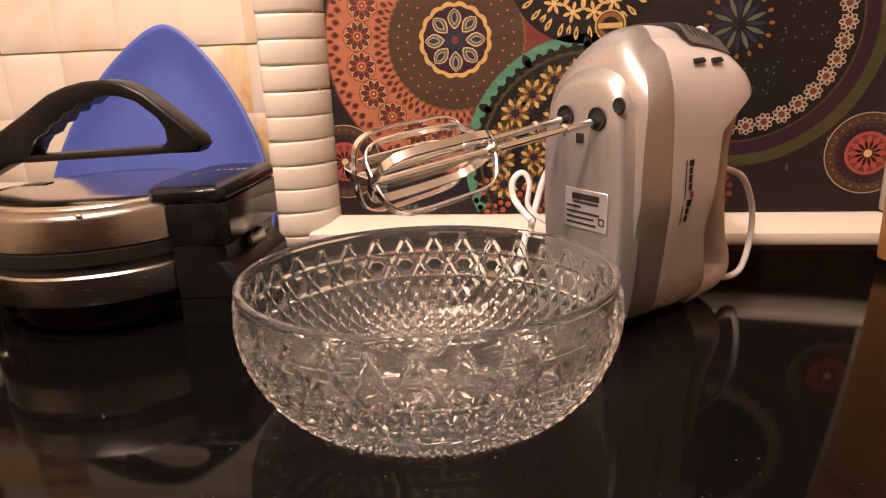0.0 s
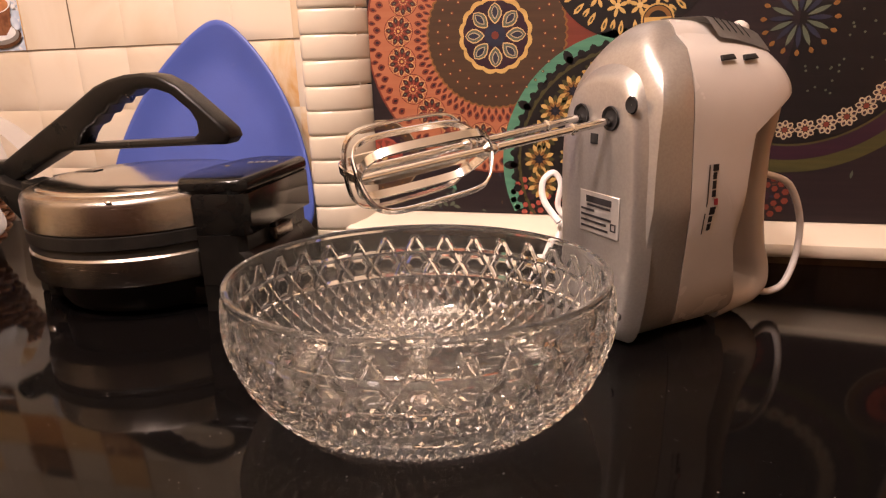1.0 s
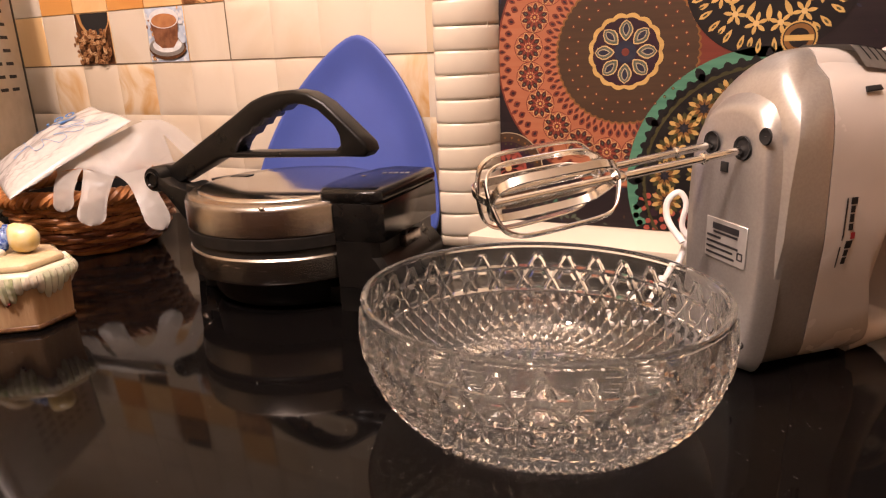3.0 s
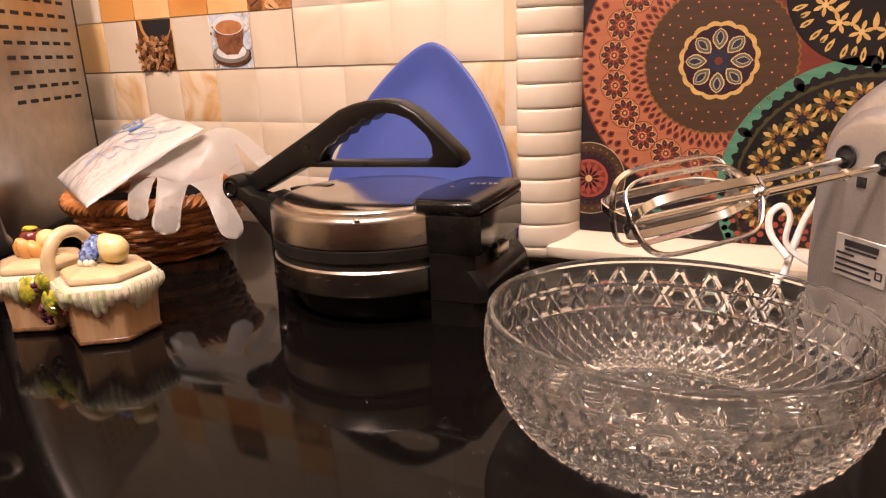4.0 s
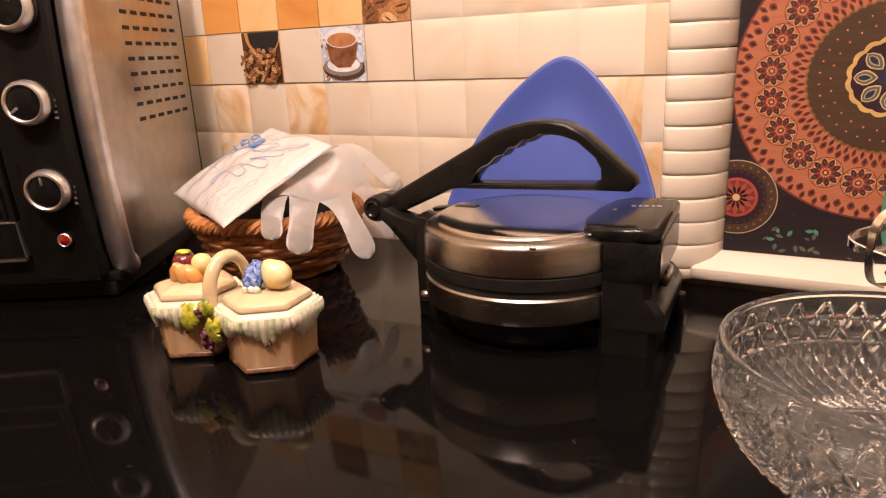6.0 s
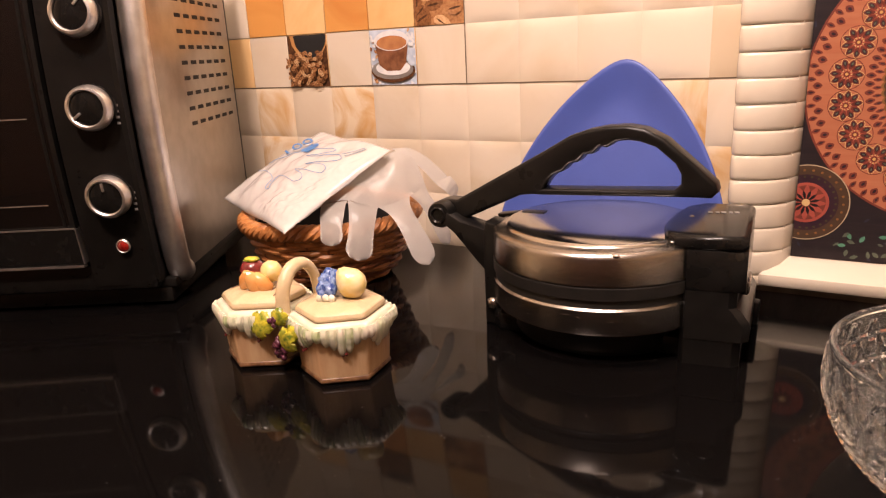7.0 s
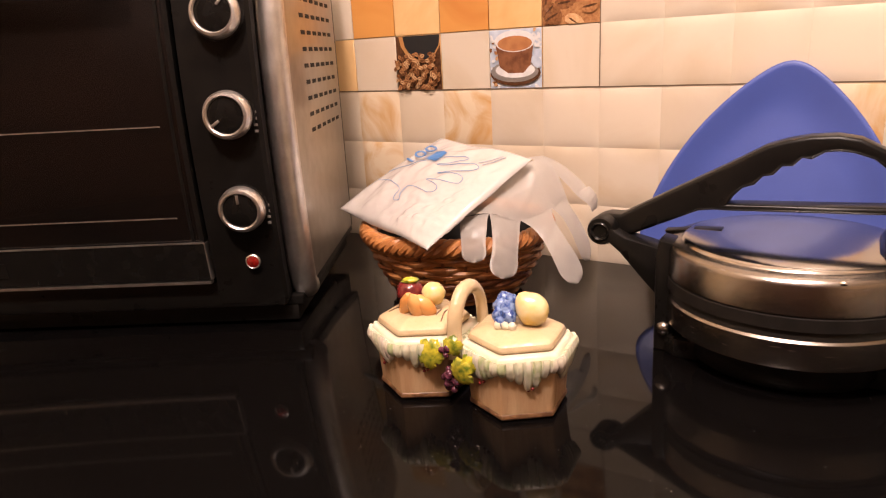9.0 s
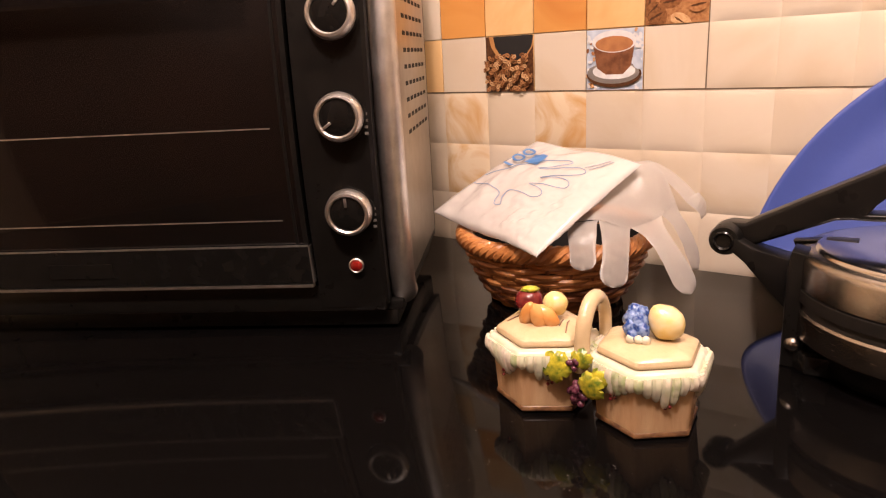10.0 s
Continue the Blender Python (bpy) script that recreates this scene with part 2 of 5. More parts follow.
def tube(points, radius, n=10, closed=False, flat=1.0, up=None, bm=None):
    """A rod along points; radius may be a list; flat squeezes it along its second axis."""
    bm = bm or bmesh.new()
    pts = [Vector(p) for p in points]
    rs = radius if isinstance(radius, (list, tuple)) else [radius] * len(pts)
    rings, side = [], None
    for i, p in enumerate(pts):
        a = pts[i - 1] if (i or closed) else p
        b = pts[(i + 1) % len(pts)] if (i + 1 < len(pts) or closed) else p
        d = (b - a).normalized()
        if up is not None:
            side = d.cross(Vector(up)).normalized()
        elif side is None:
            side = d.orthogonal().normalized()
        else:
            side = (side - d * side.dot(d)).normalized()
        other = d.cross(side)
        rings.append([bm.verts.new(p + rs[i] * (math.cos(2 * math.pi * k / n) * side + flat * math.sin(2 * math.pi * k / n) * other)) for k in range(n)])
    pairs = list(zip(rings, rings[1:])) + ([(rings[-1], rings[0])] if closed else [])
    for a, b in pairs:
        for k in range(n):
            bm.faces.new((a[k], a[(k + 1) % n], b[(k + 1) % n], b[k]))
    if not closed:
        bm.faces.new(rings[0][::-1])
        bm.faces.new(rings[-1])
    return bm


def smooth_path(points, steps=6, closed=False):
    """Catmull-Rom through points."""
    p = [Vector(q) for q in points]
    n, out = len(p), []
    for i in range(n if closed else n - 1):
        a = p[(i - 1) % n] if closed else p[max(i - 1, 0)]
        b, c = p[i], p[(i + 1) % n]
        d = p[(i + 2) % n] if closed else p[min(i + 2, n - 1)]
        for k in range(steps):
            t = k / steps
            out.append(0.5 * (2 * b + (c - a) * t + (2 * a - 5 * b + 4 * c - d) * t * t + (3 * b - a - 3 * c + d) * t ** 3))
    if not closed:
        out.append(p[-1])
    return out


def prism(outline, depth0, depth1, axes="xz", bevel=0.0, seg=2, hole=None):
    """A plate with this outline (2D), between two depths along the third axis."""
    bm = bmesh.new()

    def put(a, b, d):
        return {"xz": (a, d, b), "xy": (a, b, d), "yz": (d, a, b)}[axes]

    if hole is None:
        lo = [bm.verts.new(put(a, b, depth0)) for a, b in outline]
        hi = [bm.verts.new(put(a, b, depth1)) for a, b in outline]
        n = len(outline)
        bm.faces.new(lo[::-1])
        bm.faces.new(hi)
        for i in range(n):
            bm.faces.new((lo[i], lo[(i + 1) % n], hi[(i + 1) % n], hi[i]))
    else:
        layers = []
        for d in (depth0, depth1):
            edges = []
            loops = []
            for loop in (outline, hole):
                vs = [bm.verts.new(put(a, b, d)) for a, b in loop]
                loops.append(vs)
                edges += [bm.edges.new((vs[i], vs[(i + 1) % len(vs)])) for i in range(len(vs))]
            bmesh.ops.triangle_fill(bm, use_beauty=True, edges=edges)
            layers.append(loops)
        for lo, hi in zip(layers[0], layers[1]):
            for i in range(len(lo)):
                bm.faces.new((lo[i], lo[(i + 1) % len(lo)], hi[(i + 1) % len(hi)], hi[i]))
    bmesh.ops.recalc_face_normals(bm, faces=bm.faces[:])
    if bevel:
        rim = [e for e in bm.edges if len(e.link_faces) == 2 and e.calc_face_angle(0) > 0.9 and abs(e.verts[0].co["xyz".index({"xz": "y", "xy": "z", "yz": "x"}[axes])] - e.verts[1].co["xyz".index({"xz": "y", "xy": "z", "yz": "x"}[axes])]) < 1e-6]
        bmesh.ops.bevel(bm, geom=rim, offset=bevel, segments=seg, profile=0.5, affect="EDGES")
    return bm


def blob(centre, radii, n=14, m=None, bumps=0.0, seed=0):
    bm = bmesh.new()
    bmesh.ops.create_uvsphere(bm, u_segments=n, v_segments=max(6, n // 2 + 1), radius=1)
    for v in bm.verts:
        k = 1 + bumps * noise.noise(v.co * 2.3 + Vector((seed * 3.1, 0, 0)))
        v.co = Vector((v.co.x * radii[0] * k, v.co.y * radii[1] * k, v.co.z * radii[2] * k))
    if m is not None:
        bm.transform(m)
    bmesh.ops.translate(bm, verts=bm.verts[:], vec=Vector(centre))
    return bm


# ---- setting ----
def flat_box(name, x0, x1, y0, y1, z0, z1, material, label, bevel=0.0):
    return tagged(part(name, box(x0, x1, y0, y1, z0, z1, bevel), material), label, name.split("_")[0], kind="structure")


flat_box("counter", -1.6, 1.1, -0.02, 0.915, -0.03, 0.0, GRANITE, "polished black granite worktop with fine pale specks", 0.004)
flat_box("cupboard_base", -1.6, 1.1, 0.03, 0.91, -0.86, -0.031, CUPBOARD, "brown laminate cupboards under the granite worktop")
flat_box("floor", -1.7, 2.2, -2.6, 1.0, -0.90, -0.861, FLOOR, "beige tiled kitchen floor")
# ceiling and side walls are unseen, added to close the room and bounce light
flat_box("ceiling", -1.7, 2.2, -2.6, 1.0, 1.95, 2.0, WHITE_CEIL, "unseen white ceiling added to bounce light")
# unseen wall added behind the camera; its dark tone keeps reflections low
flat_box("wall_south", -1.7, 2.2, -2.65, -2.6, -0.9, 2.0, UNSEEN_BROWN, "unseen brown wall added to darken reflections")
flat_box("wall_east", 2.2, 2.25, -2.6, 1.0, -0.9, 2.0, PAINT, "unseen cream side wall added to bounce light")
flat_box("wall_west", -1.65, -1.6, -2.6, 1.0, -0.9, 2.0, PAINT, "unseen cream wall beside the worktop, added to bounce light")
wall = flat_box("wall_north", -1.6, 2.2, 0.903, 1.0, -0.9, 2.0, TILE_BED, "kitchen wall covered with embossed cream ceramic tiles")

# ---- printed panel in its white surround ----
PX0, PX1, PZ0, PZ1, PY = -0.1725, 0.388, 0.0355, 0.62, 0.882


def surround():
    fr = thing("panel_surround", pose(0, 0, 0), "cream glazed ribbed moulding framing the printed panel", "trim", kind="structure")
    pitch, z = 0.0258, -0.0061 - 0.0258 * 0
    # ribbed upright: one rounded course after another
    k = 0
    while z < 0.66:
        z0, z1 = max(z, 0.008) + 0.0002, z + pitch - 0.0002
        if z1 - z0 > 0.006:
            bm = bmesh.new()
            prof = [(-0.236, 0.903), (-0.2365, 0.850), (-0.2345, 0.845), (-0.230, 0.8425), (-0.218, 0.8425), (-0.205, 0.8455), (-0.192, 0.853), (-0.181, 0.865), (-0.1725, 0.884), (-0.1725, 0.903)]
            rings = []
            for f, inset in ((0.0, 0.0020), (0.05, 0.0009), (0.14, 0.0002), (0.5, 0.0), (0.86, 0.0002), (0.95, 0.0009), (1.0, 0.0020)):
                ring = []
                for i, (x, y) in enumerate(prof):
                    fade = 0.0 if y > 0.87 else 1.0
                    if i >= 8:
                        fade = 0.0
                    c = Vector((-0.205, 0.90))
                    v = (Vector((x, y)) - c).normalized() * inset * fade
                    ring.append(bm.verts.new((x - v.x, y - v.y, z0 + f * (z1 - z0) + 0.0005 * math.sin(k * 2.1 + x * 40))))
                rings.append(ring)
            for a, b in zip(rings, rings[1:]):
                for i in range(len(prof) - 1):
                    bm.faces.new((a[i], a[i + 1], b[i + 1], b[i]))
            bm.faces.new(rings[0][::-1])
            bm.faces.new(rings[-1])
            part("rib", bm, WHITE_TRIM, fr, angle=60)
        z += pitch
        k += 1
    part("core", box(-0.232, -0.180, 0.868, 0.902, 0.006, 0.66), WHITE_TRIM, fr)

    def rail(name, flip):
        prof = [(0.884, 0.0352), (0.872, 0.0322), (0.858, 0.0275), (0.848, 0.0238), (0.8455, 0.0222), (0.845, 0.0195), (0.8453, 0.0125), (0.847, 0.0098), (0.852, 0.0088), (0.903, 0.0088), (0.903, 0.0352)]
        bm = bmesh.new()
        ends = []
        for x, cut in ((-0.1728, 1), (0.10, 0), (0.3885, -1)):
            ends.append([bm.verts.new((x - cut * (0.884 - y) * 0.7 if y < 0.884 else x, y, z)) for y, z in prof])
        for a, b in zip(ends, ends[1:]):
            for i in range(len(prof)):
                bm.faces.new((a[i], a[(i + 1) % len(prof)], b[(i + 1) % len(prof)], b[i]))
        bm.faces.new(ends[0][::-1])
        bm.faces.new(ends[-1])
        part(name, bm, WHITE_TRIM, fr, "smooth white glazed bottom rail")

    rail("bottom_rail", False)
    # dark set-back strip: puts the shadow gap under the rail into colour
    part("plinth", box(-0.225, 0.45, 0.858, 0.902, 0.0, 0.0086), GROUT, fr, "dark strip standing in for the shadow gap under the white rail")
    part("right_upright", box(0.389, 0.452, 0.848, 0.902, 0.0355, 0.66, 0.004), WHITE_TRIM, fr, "plain white upright")
    return fr


surround()

PRINT = {}
for nm, col, col2 in (("ground", (40, 30, 32), (24, 20, 24)), ("orange", (156, 92, 64), (166, 106, 76)), ("deep_red", (116, 54, 40), (96, 44, 34)), ("brown", (74, 54, 38), (60, 44, 32)),
                      ("gold", (198, 164, 100), (172, 138, 78)), ("pale", (206, 176, 120), (188, 158, 108)), ("teal", (84, 134, 108), (64, 112, 92)), ("slate", (88, 94, 78), (72, 82, 70)),
                      ("plum", (50, 26, 38), (38, 22, 34)), ("coral", (156, 76, 62), (140, 64, 54)), ("black", (22, 18, 20), (16, 14, 16)), ("bone", (176, 160, 132), (150, 136, 112)), ("blue", (42, 44, 60), (32, 36, 52)), ("moss", (70, 66, 36), (54, 52, 30)), ("bronze", (128, 90, 46), (108, 74, 38))):
    PRINT[nm] = Mat("print_" + nm, lin(*col), 0.42, second=lin(*col2), scale=60, amount=0.9, stretch=(0.15, 1, 3.0), bump=0.00008, bump_scale=160).m
INKS = list(PRINT)


class Art:
    """Flat printed shapes in the panel's plane, each on its own thin layer."""

    def __init__(self):
        self.v, self.f, self.c, self.layer = [], [], [], 0

    def poly(self, pts, ink, layer):
        for keep in (lambda p: p[0] - PX0, lambda p: PX1 - p[0], lambda p: p[1] - PZ0, lambda p: PZ1 - p[1]):
            out = []
            for i, q in enumerate(pts):
                p = pts[i - 1]
                a, b = keep(p), keep(q)
                if (a < 0) != (b < 0):
                    t = a / (a - b)
                    out.append((p[0] + t * (q[0] - p[0]), p[1] + t * (q[1] - p[1])))
                if b >= 0:
                    out.append(q)
            pts = out
            if len(pts) < 3:
                return
        n = len(self.v)
        self.v += [(x, PY - 0.00006 * layer, z) for x, z in pts]
        self.f.append(tuple(range(n, n + len(pts))))
        self.c.append(INKS.index(ink))

    def ring(self, cx, cz, r0, r1, ink, layer, a0=0, a1=360, wave=0.0, count=0):
        n = max(24, int(abs(a1 - a0) / 360 * (count * 8 if count else 72)))
        for i in range(n):
            q = []
            for r, k in ((r0, i), (r0, i + 1), (r1, i + 1), (r1, i)):
                a = radians(a0 + (a1 - a0) * k / n)
                rr = r + (wave * abs(math.sin(count * a / 2)) if (count and r == r1) else 0)
                q.append((cx + rr * math.cos(a), cz + rr * math.sin(a)))
            if r0 == 0:
                q = q[1:]
            self.poly(q, ink, layer)

    def petal(self, cx, cz, ang, r0, r1, w, ink, layer, tip=0.6):
        c, s = math.cos(radians(ang)), math.sin(radians(ang))
        pts = []
        for t, b in ((0, 0), (0.15, 0.5), (0.4, 0.95), (tip, 1), (0.85, 0.62), (1, 0), (0.85, -0.62), (tip, -1), (0.4, -0.95), (0.15, -0.5)):
            r, o = r0 + t * (r1 - r0), b * w / 2
            pts.append((cx + r * c - o * s, cz + r * s + o * c))
        self.poly(pts, ink, layer)

    def dot(self, cx, cz, r, ink, layer, n=8):
        self.poly([(cx + r * math.cos(2 * math.pi * i / n), cz + r * math.sin(2 * math.pi * i / n)) for i in range(n)], ink, layer)


def artwork():
    art = Art()
    P, R, D = art.petal, art.ring, art.dot
    art.poly([(PX0, PZ0), (PX1, PZ0), (PX1, PZ1), (PX0, PZ1)], "ground", 0)
    rnd = random.Random(5)
    # faint leaves over the dark ground
    for i in range(260):
        x, z = rnd.uniform(PX0, PX1), rnd.uniform(PZ0, 0.42)
        P(x, z, rnd.uniform(0, 360), 0, rnd.uniform(0.004, 0.008), 0.0025, rnd.choice(("blue", "brown", "plum", "slate")), 1)
    # large orange wheel
    cx, cz = -0.0365, 0.2185
    R(cx, cz, 0, 0.139, "deep_red", 2)
    R(cx, cz, 0.068, 0.137, "orange", 3, 98, 282)
    R(cx, cz, 0.070, 0.136, "deep_red", 3, 282, 345)
    for i in range(21):
        a = 360 / 21 * i + 4
        left = 95 < a < 290
        if not left and not 290 <= a <= 345:
            continue
        fx, fz = cx + 0.1030 * math.cos(radians(a)), cz + 0.1030 * math.sin(radians(a))
        R(fx, fz, 0.0150, 0.0158, "deep_red" if left else "plum", 4)
        for k in range(10):
            P(fx, fz, a + 36 * k, 0.0034, 0.0156, 0.0070, "pale" if left else "bronze", 4)
            P(fx, fz, a + 36 * k, 0.0042, 0.0150, 0.0058, "deep_red" if left else "black", 5)
            P(fx, fz, a + 36 * k, 0.0074, 0.0134, 0.0034, "plum", 6)
            P(fx, fz, a + 36 * k, 0.0088, 0.0122, 0.0016, "slate" if left else "moss", 7)
            P(fx, fz, a + 18 + 36 * k, 0.001, 0.0105, 0.0015, "coral" if left else "bronze", 5)
        D(fx, fz, 0.0030, "deep_red", 7)
        D(fx, fz, 0.0015, "gold", 8)
        for rr, w in ((0.1270, 0.0088), (0.1330, 0.0060), (0.0820, 0.0070), (0.0755, 0.0044)):
            for off in (0, 360 / 63, 720 / 63):
                P(cx, cz, a + off + (360 / 126 if rr > 0.130 or rr < 0.078 else 0), rr - 0.0045, rr + 0.0045, w * 0.8, "deep_red" if left else "black", 4)
                P(cx, cz, a + off + (360 / 126 if rr > 0.130 or rr < 0.078 else 0), rr - 0.0025, rr + 0.0020, w * 0.32, "plum" if left else "bronze", 5)
    # brown field, faint dots, right part running out into the dark
    R(cx, cz, 0, 0.0705, "bronze", 7, 0, 360, 0.0022, 60)
    R(cx, cz, 0, 0.0690, "brown", 8, 0, 360, 0.0016, 60)
    for rr, n in ((0.050, 26), (0.060, 34)):
        for i in range(n):
            a = 2 * math.pi * (i + (0.5 if rr > 0.055 else 0)) / n
            D(cx + rr * math.cos(a), cz + rr * math.sin(a), 0.0017, "deep_red", 9, 6)
            D(cx + rr * math.cos(a), cz + rr * math.sin(a), 0.0007, "pale", 10, 6)
    R(cx, cz, 0, 0.0355, "gold", 11, 0, 360, 0.0024, 16)
    R(cx, cz, 0, 0.0322, "plum", 12, 0, 360, 0.0012, 16)
    for i in range(8):
        a = 45 * i + 90
        P(cx, cz, a, 0.0105, 0.0312, 0.0142, "pale", 13)
        P(cx, cz, a, 0.0120, 0.0302, 0.0118, "slate", 14)
        P(cx, cz, a, 0.0150, 0.0285, 0.0072, "bone", 15)
        P(cx, cz, a, 0.0165, 0.0275, 0.0052, "blue", 16)
    R(cx, cz, 0, 0.011, "blue", 17)
    D(cx, cz, 0.004, "deep_red", 18)
    # teal quarter wheel with golden blossoms
    tx, tz = 0.098, 0.092
    R(tx, tz, 0, 0.128, "black", 8, 20, 215)
    R(tx, tz, 0.117, 0.128, "teal", 9, 60, 205)
    for i in range(24):
        a = 60 + i * 6.1
        P(tx, tz, a, 0.111, 0.121, 0.008, "black", 10)
        if i % 5 == 0:
            P(tx, tz, a, 0.112, 0.1275, 0.009, "black", 10)
    R(tx, tz, 0.109, 0.111, "moss", 10, 40, 215, 0.002, 60)
    for rr, n, a0, size in ((0.090, 9, 62, 0.016), (0.055, 6, 75, 0.015)):
        for i in range(n):
            a = radians(a0 + i * (150 / n))
            fx, fz = tx + rr * math.cos(a), tz + rr * math.sin(a)
            for k in range(16):
                P(fx, fz, 22.5 * k, size * 0.3, size, size * 0.3, "gold" if k % 2 else "moss", 11)
            for k in range(12):
                P(fx, fz, 30 * k, size * 0.15, size * 0.62, size * 0.2, "bronze", 12)
            D(fx, fz, size * 0.28, "blue", 13)
            for k in range(8):
                P(fx, fz, 45 * k, size * 0.05, size * 0.42, size * 0.1, "black", 14)
    # big yellow snowflake above
    yx, yz = 0.092, 0.285
    R(yx, yz, 0, 0.075, "black", 9)
    for i in range(14):
        a = 360 / 14 * i
        fx, fz = yx + 0.046 * math.cos(radians(a)), yz + 0.046 * math.sin(radians(a))
        for k in range(6):
            P(fx, fz, a + 60 * k, 0.001, 0.0105, 0.0036, "gold", 10)
        D(fx, fz, 0.0028, "pale", 11)
        for o in (-7, 0, 7):
            P(yx, yz, a + o, 0.058, 0.072 if o else 0.068, 0.0046, "gold", 10, 0.75)
            P(yx, yz, a + o, 0.0625, 0.0685, 0.0018, "moss", 11)
        P(yx, yz, a + 12.8, 0.028, 0.044, 0.005, "gold", 10)
    # small gilt seal
    sx, sz = 0.1185, 0.226
    R(sx, sz, 0, 0.0145, "gold", 15, 0, 360, 0.0008, 40)
    R(sx, sz, 0, 0.0135, "black", 16)
    R(sx, sz, 0.0085, 0.0125, "bronze", 17)
    art.poly([(sx - 0.012, sz - 0.0025), (sx + 0.012, sz - 0.0025), (sx + 0.012, sz + 0.0025), (sx - 0.012, sz + 0.0025)], "gold", 18)
    # faded blue blossom and the ring of pale rosettes
    bx, bz = 0.240, 0.222
    R(bx, bz, 0, 0.139, "moss", 2, -100, 95)
    R(bx, bz, 0, 0.130, "plum", 3, -100, 95)
    R(bx, bz, 0.112, 0.131, "moss", 4, -100, 95)
    R(bx, bz, 0.114, 0.127, "plum", 5, -100, 95)
    R(bx, bz, 0, 0.112, "black", 6, -100, 95)
    for i in range(22):
        a = -92 + 9.6 * i * 1.05
        rr = 0.099
        fx, fz = bx + rr * math.cos(radians(a)), bz + rr * math.sin(radians(a))
        for k in range(8):
            P(fx, fz, a + 45 * k, 0.0026, 0.0092, 0.0052, "bone", 8)
            P(fx, fz, a + 45 * k, 0.0044, 0.0080, 0.0026, "plum", 9)
        D(fx, fz, 0.0026, "deep_red", 10)
    for i in range(16):
        a = 22.5 * i
        P(bx, bz, a, 0.006, 0.026, 0.0042, "slate" if i % 2 else "blue", 8)
        P(bx, bz, a, 0.027, 0.033, 0.004, "bronze", 8)
    for i in range(40):
        a = rnd.uniform(-80, 80)
        r = rnd.uniform(0.04, 0.085)
        D(bx + r * math.cos(radians(a)), bz + r * math.sin(radians(a)), 0.0012, "slate", 8, 6)
    # roundels at both lower corners
    for rx, rz in ((-0.163, 0.0955), (0.371, 0.0945)):
        R(rx, rz, 0, 0.0405, "bone", 8)
        R(rx, rz, 0, 0.0395, "brown", 9)
        R(rx, rz, 0, 0.0300, "plum", 10)
        for i in range(26):
            a = 2 * math.pi * i / 26
            D(rx + 0.0345 * math.cos(a), rz + 0.0345 * math.sin(a), 0.0014, "bronze", 11, 6)
            D(rx + 0.0275 * math.cos(a), rz + 0.0275 * math.sin(a), 0.0014, "moss", 11, 6)
        R(rx, rz, 0, 0.0215, "coral", 11)
        R(rx, rz, 0, 0.0185, "deep_red", 12)
        for i in range(12):
            P(rx, rz, 30 * i, 0.005, 0.019, 0.0052, "coral", 13)
            P(rx, rz, 30 * i + 15, 0.004, 0.013, 0.003, "black", 14)
        D(rx, rz, 0.004, "pale", 15)
    # clusters of coral dots along the foot
    for gx, gz, rot in ((-0.001, 0.055, 0), (0.045, 0.050, 10), (0.175, 0.052, 4), (0.225, 0.060, 7)):
        for rr, n, s in ((0.011, 9, 0.0030), (0.0185, 13, 0.0034)):
            for i in range(n):
                a = 2 * math.pi * i / n + rot
                D(gx + rr * math.cos(a), gz + rr * math.sin(a), s, "coral" if gx < 0.1 else "deep_red", 9, 6)
        D(gx, gz, 0.0045, "plum", 10)
    for i in range(14):
        P(-0.13 + 0.004 * i, 0.052 + 0.012 * math.sin(i * 2.3), 40 * i, 0, 0.008, 0.004, "slate" if i % 3 else "teal", 9)
    mesh = bpy.data.meshes.new("printed_motif")
    mesh.from_pydata(art.v, [], art.f)
    for nm in INKS:
        mesh.materials.append(PRINT[nm])
    mesh.polygons.foreach_set("material_index", art.c)
    mesh.update()
    return mesh


panel = tagged(part("printed_panel", box(PX0 - 0.006, PX1 + 0.008, PY + 0.002, PY + 0.012, PZ0 - 0.006, PZ1), PRINT["ground"]), "dark printed panel with orange, teal and golden mandala wheels", "decorative panel")
motif = new("printed_motif", artwork())
motif.parent = panel
motif["label"] = "mandala wheels printed in orange, teal and gold"
top_trim = tagged(part("trim", box(-0.24, 0.46, 0.846, 0.902, 0.662, 0.70, 0.004), WHITE_TRIM), "cream glazed rail above the printed panel", "trim", kind="structure")


